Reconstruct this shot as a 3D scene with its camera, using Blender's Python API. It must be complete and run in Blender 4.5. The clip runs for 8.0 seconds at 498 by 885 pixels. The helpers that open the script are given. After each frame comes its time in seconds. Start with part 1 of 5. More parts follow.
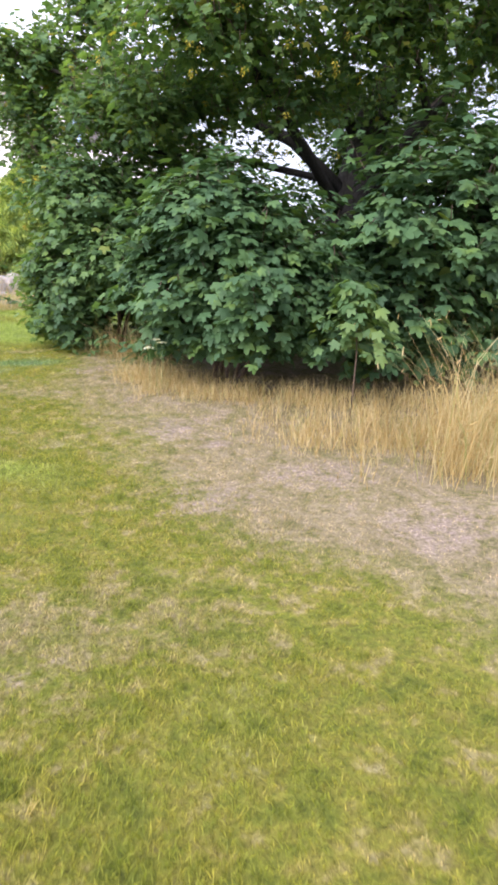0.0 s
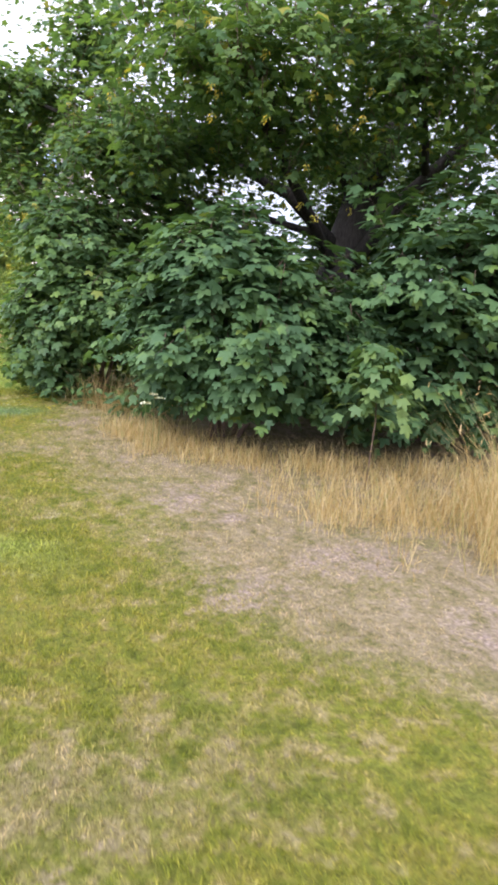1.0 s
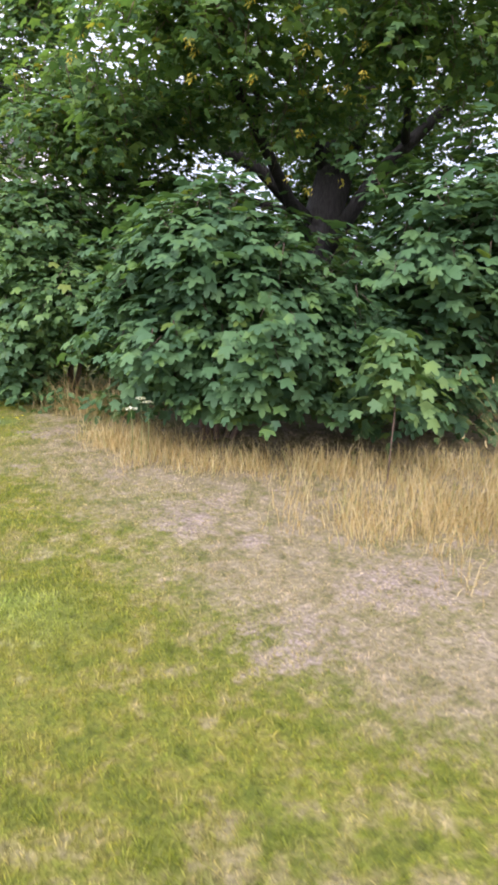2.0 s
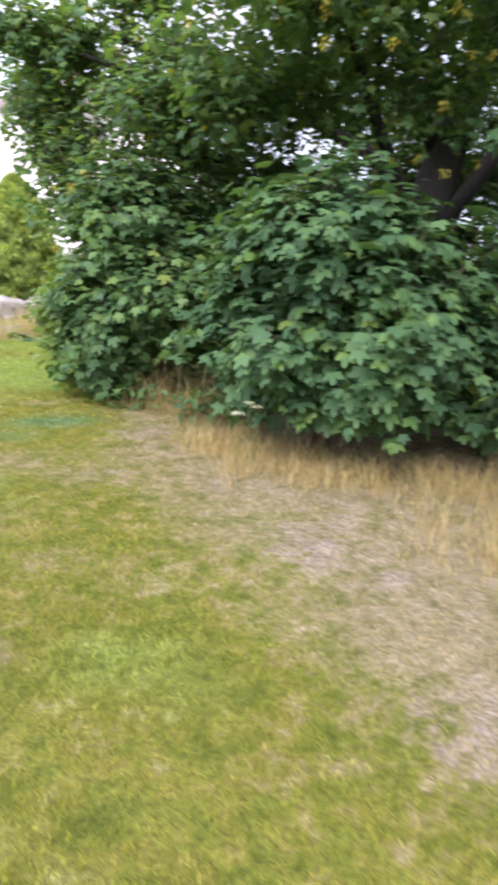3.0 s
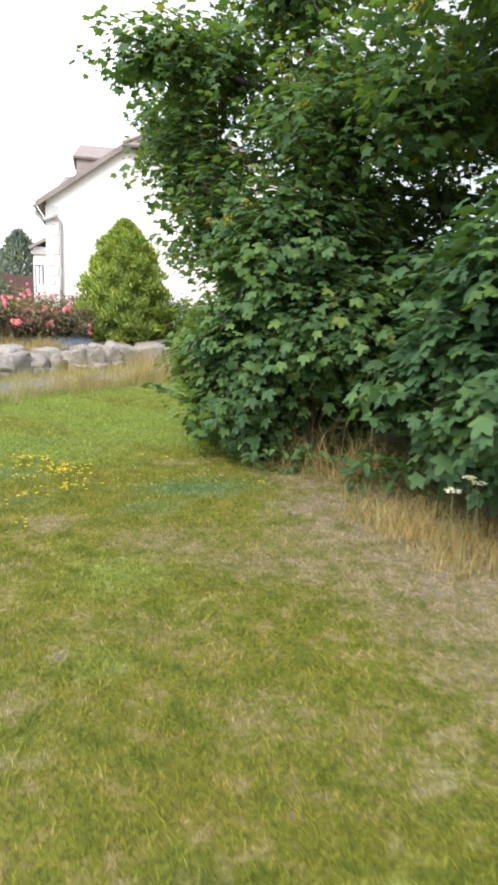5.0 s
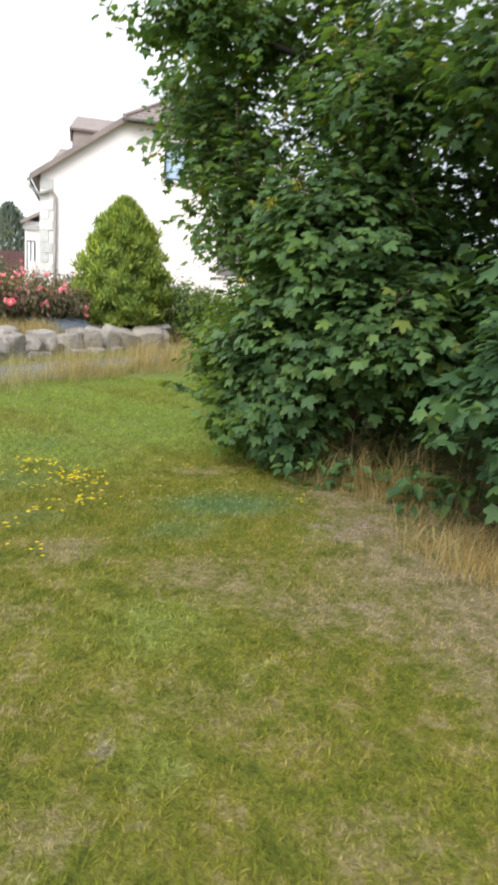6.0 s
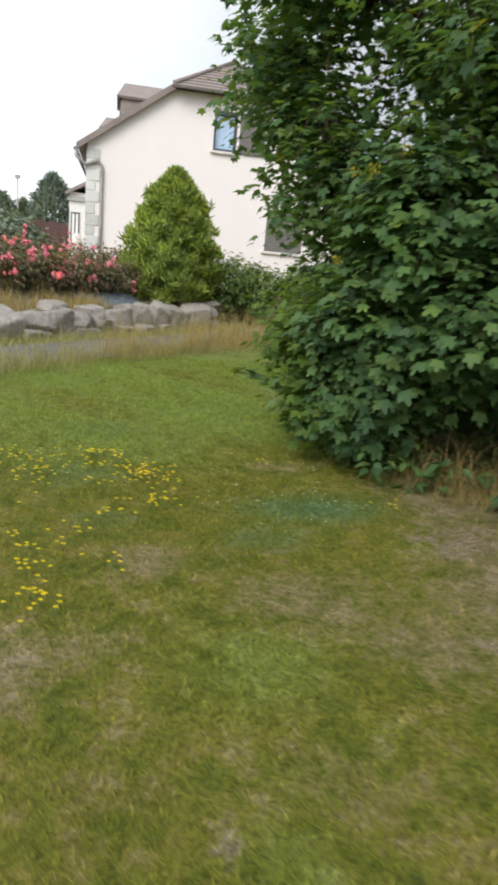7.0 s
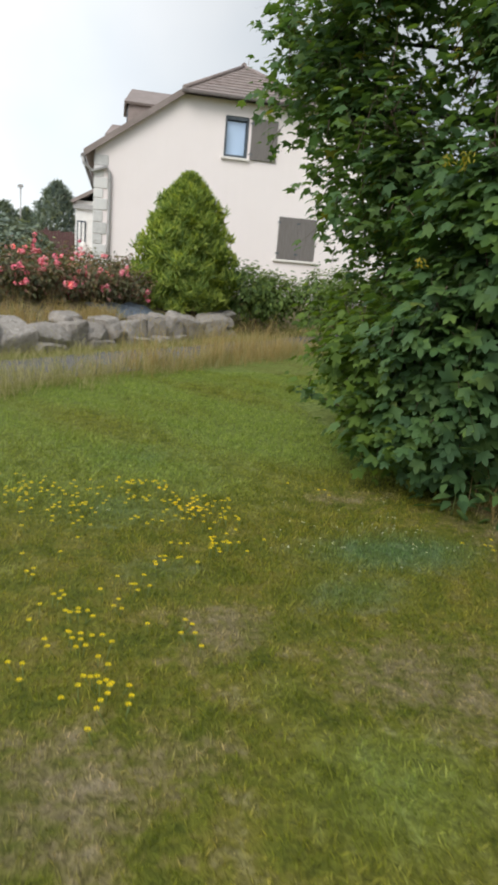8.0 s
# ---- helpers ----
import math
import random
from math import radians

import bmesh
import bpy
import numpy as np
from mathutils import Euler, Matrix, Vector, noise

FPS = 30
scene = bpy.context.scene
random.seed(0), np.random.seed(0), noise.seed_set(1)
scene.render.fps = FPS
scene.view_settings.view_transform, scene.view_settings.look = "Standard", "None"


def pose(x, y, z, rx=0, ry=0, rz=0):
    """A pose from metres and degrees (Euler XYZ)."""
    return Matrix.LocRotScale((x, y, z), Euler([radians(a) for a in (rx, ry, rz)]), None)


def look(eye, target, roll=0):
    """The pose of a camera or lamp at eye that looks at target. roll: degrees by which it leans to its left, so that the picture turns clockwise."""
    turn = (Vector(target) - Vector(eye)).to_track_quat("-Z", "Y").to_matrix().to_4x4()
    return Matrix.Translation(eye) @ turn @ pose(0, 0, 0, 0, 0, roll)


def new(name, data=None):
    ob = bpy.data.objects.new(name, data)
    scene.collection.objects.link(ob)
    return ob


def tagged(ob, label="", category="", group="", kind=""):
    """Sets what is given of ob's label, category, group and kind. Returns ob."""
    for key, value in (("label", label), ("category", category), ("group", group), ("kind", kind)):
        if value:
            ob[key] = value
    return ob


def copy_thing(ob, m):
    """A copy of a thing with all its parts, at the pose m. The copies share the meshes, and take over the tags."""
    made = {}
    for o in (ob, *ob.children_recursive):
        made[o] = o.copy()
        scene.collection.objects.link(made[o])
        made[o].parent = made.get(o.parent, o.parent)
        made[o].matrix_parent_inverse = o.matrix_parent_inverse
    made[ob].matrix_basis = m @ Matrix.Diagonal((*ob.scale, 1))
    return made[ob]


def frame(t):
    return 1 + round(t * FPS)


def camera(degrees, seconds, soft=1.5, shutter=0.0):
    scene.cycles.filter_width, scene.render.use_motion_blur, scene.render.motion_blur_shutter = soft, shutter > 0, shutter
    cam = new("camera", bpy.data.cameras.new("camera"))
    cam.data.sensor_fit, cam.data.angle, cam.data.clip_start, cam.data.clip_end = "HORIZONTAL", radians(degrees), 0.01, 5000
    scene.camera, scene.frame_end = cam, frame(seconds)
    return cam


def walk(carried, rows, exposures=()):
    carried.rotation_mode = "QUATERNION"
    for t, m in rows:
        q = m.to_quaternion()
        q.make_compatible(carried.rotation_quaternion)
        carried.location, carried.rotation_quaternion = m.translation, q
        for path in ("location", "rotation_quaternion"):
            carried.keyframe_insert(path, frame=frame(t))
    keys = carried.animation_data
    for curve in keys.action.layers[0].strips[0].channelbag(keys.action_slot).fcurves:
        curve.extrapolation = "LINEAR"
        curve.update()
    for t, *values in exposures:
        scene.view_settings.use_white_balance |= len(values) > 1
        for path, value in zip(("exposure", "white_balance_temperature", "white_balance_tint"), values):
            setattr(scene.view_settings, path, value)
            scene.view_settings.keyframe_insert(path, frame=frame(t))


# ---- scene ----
cam = camera(40.34, 8.0, soft=3.2, shutter=0.5)
PATH = [
    (0, 0.046, -0.156, 1.488, 73.59, -1.92, -20.15),
    (0.5, -0.044, 0.161, 1.465, 74.17, -4.23, -22.12),
    (1, -0.217, 0.528, 1.515, 77.55, -4.89, -23.71),
    (1.2, -0.212, 0.694, 1.491, 76.59, -3.88, -24.47),
    (2.5, -0.336, 1.612, 1.510, 76.69, -2.34, -28.52),
    (3, -0.403, 1.957, 1.526, 75.23, -2.83, -22.71),
    (3.5, -0.440, 2.274, 1.552, 79.95, -1.33, -18.21),
    (4, -0.514, 2.550, 1.509, 77.89, -1.38, -17.32),
    (4.5, -0.669, 2.938, 1.469, 77.95, -2.17, -21.58),
    (5, -0.753, 3.187, 1.459, 78.52, -2.24, -16.03),
    (5.2, -0.791, 3.352, 1.468, 79.01, -2.60, -16.75),
    (6.3, -1.037, 4.044, 1.529, 74.23, -6.08, -16.75),
    (6.5, -1.080, 4.154, 1.519, 72.38, -8.12, -15.52),
    (7, -1.185, 4.461, 1.506, 75.03, -5.24, -14.15),
    (7.5, -1.264, 4.862, 1.443, 74.58, -4.21, -11.85),
    (8, -1.423, 5.151, 1.449, 75.75, -4.81, -14.30),
]
walk(cam, [(t, pose(x, y, z, rx, ry, rz)) for t, x, y, z, rx, ry, rz in PATH],
     exposures=[(0, 1.95, 6020, 25), (1, 1.86, 6020, 25), (2.5, 2.0, 5900, 25), (3.5, 1.85, 6150, 17), (4.5, 1.40, 6400, 10),
                (5, 1.55, 6350, 11), (6.5, 1.0, 6470, 9), (8, 0.55, 6480, 8)])

# ---------------------------------------------------------------- light
world = bpy.data.worlds.new("overcast_sky")
scene.world = world
world.use_nodes = True
wn, wl = world.node_tree.nodes, world.node_tree.links
wn.clear()
w_out = wn.new("ShaderNodeOutputWorld")
w_bg = wn.new("ShaderNodeBackground")
w_sky = wn.new("ShaderNodeTexSky")
w_sky.sky_type = "NISHITA"
w_sky.sun_disc = False
w_sky.sun_elevation = radians(48)
w_sky.sun_rotation = radians(220)
w_mul = wn.new("ShaderNodeVectorMath")
w_mul.operation = "SCALE"
w_mul.inputs["Scale"].default_value = 0.1
w_co = wn.new("ShaderNodeTexCoord")
w_noise = wn.new("ShaderNodeTexNoise")
w_noise.inputs["Scale"].default_value = 1.7
w_noise.inputs["Detail"].default_value = 5.0
w_noise.inputs["Roughness"].default_value = 0.45
w_ramp = wn.new("ShaderNodeValToRGB")
w_ramp.color_ramp.elements[0].position, w_ramp.color_ramp.elements[0].color = 0.36, (0.66, 0.75, 0.86, 1)
w_ramp.color_ramp.elements[1].position, w_ramp.color_ramp.elements[1].color = 0.60, (1.0, 1.01, 1.03, 1)
w_mix = wn.new("ShaderNodeMix")
w_mix.data_type = "RGBA"
w_mix.inputs["Factor"].default_value = 0.88
wl.new(w_sky.outputs["Color"], w_mul.inputs[0])
wl.new(w_co.outputs["Generated"], w_noise.inputs["Vector"])
wl.new(w_noise.outputs["Fac"], w_ramp.inputs["Fac"])
wl.new(w_mul.outputs["Vector"], w_mix.inputs["A"])
w_sep = wn.new("ShaderNodeSeparateXYZ")
wl.new(w_co.outputs["Generated"], w_sep.inputs[0])
w_side = wn.new("ShaderNodeMapRange")
w_side.inputs["From Min"].default_value, w_side.inputs["From Max"].default_value = 0.36, -0.45
w_side.inputs["To Min"].default_value, w_side.inputs["To Max"].default_value = 0.42, 1.20
wl.new(w_sep.outputs["X"], w_side.inputs["Value"])
w_veil = wn.new("ShaderNodeVectorMath")
w_veil.operation = "SCALE"
wl.new(w_ramp.outputs["Color"], w_veil.inputs[0])
wl.new(w_side.outputs["Result"], w_veil.inputs["Scale"])
wl.new(w_veil.outputs["Vector"], w_mix.inputs["B"])
wl.new(w_mix.outputs["Result"], w_bg.inputs["Color"])
w_bg.inputs["Strength"].default_value = 1.0
wl.new(w_bg.outputs["Background"], w_out.inputs["Surface"])

sun = new("sun", bpy.data.lights.new("sun", "SUN"))
sun.data.energy, sun.data.angle, sun.data.color = 1.55, radians(32), (1.0, 0.96, 0.91)
sun.matrix_world = look((-10, -12, 14), (0, 0, 0))


# ---------------------------------------------------------------- materials
class Mat:
    """A node material with short ways to add nodes."""

    def __init__(self, name, rough=0.8):
        self.m = bpy.data.materials.new(name)
        self.m.use_nodes = True
        self.t = self.m.node_tree
        self.p = self.t.nodes["Principled BSDF"]
        self.p.inputs["Roughness"].default_value = rough
        self.p.inputs["Specular IOR Level"].default_value = 0.25

    def node(self, kind, **inputs):
        n = self.t.nodes.new(kind)
        for k, v in inputs.items():
            self.put(n.inputs[k.replace("_", " ")], v)
        return n

    def put(self, socket, v):
        if isinstance(v, bpy.types.NodeSocket):
            self.t.links.new(v, socket)
        else:
            socket.default_value = v

    def noise(self, scale, detail=4.0, rough=0.55, world_space=True, stretch=(1, 1, 1)):
        src = self.node("ShaderNodeNewGeometry").outputs["Position"] if world_space else self.node("ShaderNodeTexCoord").outputs["Object"]
        if stretch != (1, 1, 1):
            mp = self.node("ShaderNodeMapping", Vector=src)
            mp.inputs["Scale"].default_value = stretch
            src = mp.outputs["Vector"]
        return self.node("ShaderNodeTexNoise", Vector=src, Scale=scale, Detail=detail, Roughness=rough).outputs["Fac"]

    def ramp(self, fac, *stops):
        n = self.node("ShaderNodeValToRGB", Fac=fac)
        el = n.color_ramp.elements
        while len(el) < len(stops):
            el.new(0.5)
        for e, (pos, c) in zip(el, stops):
            e.position, e.color = pos, (*c, 1)
        return n.outputs["Color"]

    def mix(self, fac, a, b, blend="MIX"):
        n = self.t.nodes.new("ShaderNodeMix")
        n.data_type, n.blend_type = "RGBA", blend
        for k, v in (("Factor", fac), ("A", a), ("B", b)):
            s = n.inputs[k] if k == "Factor" else [q for q in n.inputs if q.name == k and q.type == "RGBA"][0]
            self.put(s, (*v, 1) if isinstance(v, tuple) and len(v) == 3 else v)
        return [q for q in n.outputs if q.type == "RGBA"][0]

    def math(self, op, a, b=0.0):
        n = self.t.nodes.new("ShaderNodeMath")
        n.operation = op
        self.put(n.inputs[0], a)
        self.put(n.inputs[1], b)
        return n.outputs[0]

    def attr(self, name):
        n = self.t.nodes.new("ShaderNodeAttribute")
        n.attribute_name = name
        return n.outputs["Fac"]

    def each(self):
        """A number that differs from island to island and from object to object."""
        a = self.node("ShaderNodeNewGeometry").outputs["Random Per Island"]
        b = self.node("ShaderNodeObjectInfo").outputs["Random"]
        return self.math("FRACT", self.math("ADD", a, b))

    def color(self, c):
        self.put(self.p.inputs["Base Color"], (*c, 1) if isinstance(c, tuple) else c)
        return self

    def bump(self, h, strength=0.3, distance=0.02):
        n = self.node("ShaderNodeBump", Height=h, Strength=strength, Distance=distance)
        self.t.links.new(n.outputs["Normal"], self.p.inputs["Normal"])
        return self


def leaf_mat(name, dark, mid, light, odd=None, odd_share=0.02, through_light=0.35, gloss=0.42, young=0.75):
    m = Mat(name, gloss)
    r = m.each()
    c = m.ramp(r, (0.0, dark), (0.5, mid), (1.0, light))
    patch = m.noise(1.1, 2)
    c = m.mix(m.math("MULTIPLY", patch, 0.8), c, m.mix(1.0, c, (1.25, 1.2, 0.75), "MULTIPLY"))
    tips = m.node("ShaderNodeMapRange", Value=m.noise(3.4, 3, 0.6), From_Min=0.54, From_Max=0.70).outputs["Result"]
    c = m.mix(m.math("MULTIPLY", tips, young), c, m.mix(1.0, c, (1.75, 1.5, 0.8), "MULTIPLY"))
    if odd:
        c = m.mix(m.math("GREATER_THAN", m.math("FRACT", m.math("MULTIPLY", r, 37.0)), 1 - odd_share), c, odd)
    vein = m.noise(60, 3, 0.6)
    c = m.mix(m.math("MULTIPLY", vein, 0.35), c, m.mix(1.0, c, (0.6, 0.65, 0.6), "MULTIPLY"))
    m.color(c)
    tr = m.node("ShaderNodeBsdfTranslucent", Color=m.mix(1.0, c, (1.3, 1.25, 0.5), "MULTIPLY"))
    mx = m.node("ShaderNodeMixShader", Fac=through_light)
    m.t.links.new(m.p.outputs["BSDF"], mx.inputs[1])
    m.t.links.new(tr.outputs["BSDF"], mx.inputs[2])
    m.t.links.new(mx.outputs["Shader"], m.t.nodes["Material Output"].inputs["Surface"])
    return m.m


MAPLE = leaf_mat("maple_leaf", (0.044, 0.092, 0.050), (0.062, 0.126, 0.062), (0.088, 0.160, 0.070), (0.13, 0.19, 0.04), 0.015, 0.38, 0.62)
CROWN = leaf_mat("crown_leaf", (0.054, 0.108, 0.054), (0.086, 0.162, 0.070), (0.140, 0.216, 0.076), (0.24, 0.24, 0.04), 0.02, 0.48, 0.6, 0.5)
BUSH = leaf_mat("bush_leaf", (0.048, 0.096, 0.048), (0.074, 0.142, 0.060), (0.115, 0.190, 0.068), (0.17, 0.21, 0.05), 0.012, 0.4, 0.55)
PALE = leaf_mat("pale_leaf", (0.07, 0.12, 0.03), (0.11, 0.18, 0.04), (0.17, 0.25, 0.055), None, 0, 0.5, 0.65, 0.0)
CONE = leaf_mat("conifer_spray", (0.115, 0.185, 0.058), (0.235, 0.32, 0.09), (0.41, 0.48, 0.14), None, 0, 0.4, 0.6)
HEDGE = leaf_mat("hedge_leaf", (0.075, 0.125, 0.048), (0.125, 0.19, 0.066), (0.185, 0.26, 0.085), None, 0, 0.3, 0.55)
ROSE_LEAF = leaf_mat("rose_leaf", (0.085, 0.105, 0.07), (0.145, 0.15, 0.10), (0.25, 0.19, 0.14), (0.32, 0.17, 0.14), 0.14, 0.3, 0.5)
# distance haze is put into this leaf colour: paler and bluer than the plants
HAZED_LEAF = leaf_mat("hazed_leaf", (0.12, 0.16, 0.165), (0.175, 0.22, 0.215), (0.23, 0.275, 0.25), None, 0, 0.2, 0.7)
PETAL = leaf_mat("rose_petal", (0.72, 0.08, 0.19), (0.82, 0.22, 0.36), (0.86, 0.46, 0.56), None, 0, 0.08, 0.7)
YELLOW = leaf_mat("yellow_petal", (0.60, 0.45, 0.004), (0.72, 0.56, 0.006), (0.8, 0.64, 0.012), None, 0, 0.3, 0.6)
WHITE_PETAL = leaf_mat("white_petal", (0.70, 0.72, 0.66), (0.8, 0.82, 0.78), (0.85, 0.86, 0.82), None, 0, 0.3, 0.6)


YOUNG = leaf_mat("young_leaf", (0.062, 0.125, 0.058), (0.092, 0.165, 0.07), (0.14, 0.21, 0.075), None, 0, 0.45, 0.6, 0.4)
SEED_MAT = leaf_mat("seed_key", (0.22, 0.22, 0.035), (0.33, 0.29, 0.05), (0.48, 0.37, 0.06), None, 0, 0.4, 0.6)


def lawn_colors(m):
    """Green turf that turns to straw and worn bare soil where the attributes say so, with mottling at four scales."""
    dry, bare = m.attr("dry"), m.attr("bare")
    n1, n2, n3 = m.noise(1.6, 4), m.noise(5.5, 3, 0.55), m.noise(42.0, 4, 0.7)
    nt = m.noise(17.0, 3, 0.6)
    green = m.ramp(m.math("ADD", m.math("MULTIPLY", n2, 0.6), m.math("MULTIPLY", nt, 0.4)), (0.34, (0.110, 0.134, 0.014)), (0.46, (0.182, 0.194, 0.024)), (0.55, (0.228, 0.212, 0.034)), (0.66, (0.296, 0.248, 0.074)))
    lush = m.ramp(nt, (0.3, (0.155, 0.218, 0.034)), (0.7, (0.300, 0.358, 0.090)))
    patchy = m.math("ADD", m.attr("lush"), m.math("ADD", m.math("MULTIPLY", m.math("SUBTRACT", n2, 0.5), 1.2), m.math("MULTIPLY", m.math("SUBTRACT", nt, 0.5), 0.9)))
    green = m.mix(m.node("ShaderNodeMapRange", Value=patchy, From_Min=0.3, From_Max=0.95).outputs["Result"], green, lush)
    leafy_green = m.ramp(nt, (0.3, (0.092, 0.165, 0.056)), (0.7, (0.180, 0.258, 0.108)))
    clovery = m.math("ADD", m.attr("clover"), m.math("ADD", m.math("MULTIPLY", m.math("SUBTRACT", n2, 0.5), 0.8), m.math("MULTIPLY", m.math("SUBTRACT", nt, 0.5), 1.0)))
    green = m.mix(m.node("ShaderNodeMapRange", Value=clovery, From_Min=0.3, From_Max=0.95).outputs["Result"], green, leafy_green)
    straw = m.ramp(m.math("ADD", m.math("MULTIPLY", n2, 0.5), m.math("MULTIPLY", nt, 0.5)), (0.33, (0.205, 0.168, 0.085)), (0.5, (0.300, 0.242, 0.140)), (0.66, (0.385, 0.315, 0.205)))
    wob = m.math("ADD", dry, m.math("MULTIPLY", m.math("SUBTRACT", n2, 0.5), 1.0))
    wob = m.math("ADD", wob, m.math("MULTIPLY", m.math("SUBTRACT", n1, 0.5), 0.7))
    wob = m.math("ADD", wob, m.math("MULTIPLY", m.math("SUBTRACT", nt, 0.5), 1.1))
    k = m.node("ShaderNodeMapRange", Value=wob, From_Min=0.24, From_Max=0.95).outputs["Result"]
    c = m.mix(k, green, straw)
    soil = m.ramp(n3, (0.3, (0.28, 0.205, 0.165)), (0.7, (0.46, 0.365, 0.315)))
    b = m.node("ShaderNodeMapRange", Value=m.math("ADD", bare, m.math("ADD", m.math("MULTIPLY", m.math("SUBTRACT", n2, 0.5), 0.8), m.math("MULTIPLY", m.math("SUBTRACT", nt, 0.5), 0.7))), From_Min=0.45, From_Max=0.8).outputs["Result"]
    c = m.mix(b, c, soil)
    fine = m.ramp(n3, (0.32, (0.50, 0.50, 0.46)), (0.5, (0.86, 0.86, 0.84)), (0.70, (1.22, 1.20, 1.16)))
    return m.mix(1.0, c, fine, "MULTIPLY"), n3


m = Mat("turf", 0.95)
turf_c, turf_h = lawn_colors(m)
TURF = m.color(m.mix(1.0, turf_c, (0.73, 0.73, 0.70), "MULTIPLY")).bump(turf_h, 0.8, 0.03).m
m = Mat("grass_blade", 0.6)
c, _ = lawn_colors(m)
r = m.each()
c = m.mix(1.0, c, m.ramp(r, (0.0, (0.85, 0.95, 0.7)), (0.5, (1.35, 1.38, 1.15)), (0.85, (1.65, 1.58, 1.42)), (1.0, (2.0, 1.8, 1.65))), "MULTIPLY")
m.color(c)
tr = m.node("ShaderNodeBsdfTranslucent", Color=c)
mx = m.node("ShaderNodeMixShader", Fac=0.45)
m.t.links.new(m.p.outputs["BSDF"], mx.inputs[1])
m.t.links.new(tr.outputs["BSDF"], mx.inputs[2])
m.t.links.new(mx.outputs["Shader"], m.t.nodes["Material Output"].inputs["Surface"])
BLADE = m.m
m = Mat("straw_blade", 0.7)
STRAW = m.color(m.ramp(m.each(), (0.0, (0.32, 0.22, 0.07)), (0.4, (0.49, 0.355, 0.135)), (0.75, (0.60, 0.48, 0.24)), (1.0, (0.26, 0.27, 0.07)))).m
m = Mat("weed_blade", 0.6)
WEED = m.color(m.ramp(m.each(), (0.0, (0.21, 0.225, 0.06)), (0.5, (0.38, 0.35, 0.13)), (1.0, (0.58, 0.50, 0.27)))).m
def see_through(material, share):
    """Lets some light pass through thin blades."""
    t = material.node_tree
    p = t.nodes["Principled BSDF"]
    tr, mx = t.nodes.new("ShaderNodeBsdfTranslucent"), t.nodes.new("ShaderNodeMixShader")
    mx.inputs[0].default_value = share
    t.links.new(p.inputs["Base Color"].links[0].from_socket, tr.inputs["Color"])
    t.links.new(p.outputs[0], mx.inputs[1])
    t.links.new(tr.outputs[0], mx.inputs[2])
    t.links.new(mx.outputs[0], t.nodes["Material Output"].inputs["Surface"])


see_through(STRAW, 0.5)
see_through(WEED, 0.5)
m = Mat("asphalt", 0.9)
n = m.noise(90, 3, 0.7)
ASPHALT = m.color(m.mix(m.math("MULTIPLY", m.noise(1.3, 4), 0.6), m.ramp(n, (0.3, (0.085, 0.083, 0.088)), (0.7, (0.15, 0.145, 0.15))), (0.18, 0.16, 0.14))).bump(n, 0.5, 0.01).m
m = Mat("boulder", 0.9)
n, big = m.noise(14, 6, 0.65), m.noise(2.3, 4)
c = m.mix(big, m.ramp(n, (0.3, (0.24, 0.215, 0.19)), (0.55, (0.42, 0.385, 0.35)), (0.72, (0.58, 0.545, 0.50))), (0.44, 0.395, 0.35))
c = m.mix(m.math("MULTIPLY", m.each(), 0.7), c, m.mix(1.0, c, (0.70, 0.68, 0.66), "MULTIPLY"))
BOULDER = m.color(c).bump(n, 1.0, 0.08).m
m = Mat("render_wall", 0.92)
n = m.noise(45, 4, 0.6)
c = m.ramp(m.noise(0.5, 5, 0.6), (0.25, (0.83, 0.75, 0.735)), (0.75, (0.88, 0.80, 0.785)))
c = m.mix(m.math("MULTIPLY", m.noise(1.6, 4, 0.6, True, (3, 3, 0.35)), 0.25), c, (0.74, 0.68, 0.645))
PLASTER = m.color(c).bump(n, 0.35, 0.01).m
m = Mat("roof_tile", 0.85)
n = m.noise(3.5, 5, 0.7)
c = m.mix(m.math("MULTIPLY", m.each(), 0.5), m.ramp(n, (0.3, (0.21, 0.165, 0.148)), (0.7, (0.335, 0.275, 0.252))), (0.26, 0.225, 0.212))
TILE = m.color(c).bump(m.noise(40, 3), 0.4, 0.01).m
m = Mat("quoin_stone", 0.9)
QUOIN = m.color(m.mix(m.each(), m.ramp(m.noise(9, 5, 0.65), (0.3, (0.44, 0.43, 0.42)), (0.7, (0.60, 0.59, 0.57))), (0.72, 0.70, 0.68))).bump(m.noise(30, 4), 0.5, 0.01).m
m = Mat("grey_shutter_paint", 0.6)
SHUTTER = m.color(m.ramp(m.noise(5, 5, 0.6, True, (6, 6, 0.6)), (0.3, (0.155, 0.14, 0.13)), (0.7, (0.21, 0.19, 0.178)))).m
m = Mat("dark_gutter", 0.6)
GUTTER = m.color(m.ramp(m.noise(5, 4), (0.3, (0.085, 0.072, 0.066)), (0.7, (0.13, 0.11, 0.10)))).m
m = Mat("pale_sill_stone", 0.8)
SILL = m.color(m.ramp(m.noise(12, 4), (0.3, (0.66, 0.62, 0.58)), (0.7, (0.78, 0.74, 0.70)))).m
m = Mat("dark_frame_paint", 0.45)
FRAME = m.color(m.ramp(m.noise(8, 3), (0.3, (0.07, 0.085, 0.10)), (0.7, (0.11, 0.125, 0.14)))).m
m = Mat("zinc", 0.45)
ZINC = m.color(m.ramp(m.noise(6, 4), (0.3, (0.36, 0.345, 0.335)), (0.7, (0.48, 0.46, 0.45)))).m
ZINC.node_tree.nodes["Principled BSDF"].inputs["Metallic"].default_value = 0.35
m = Mat("window_glass_with_sky", 0.03)
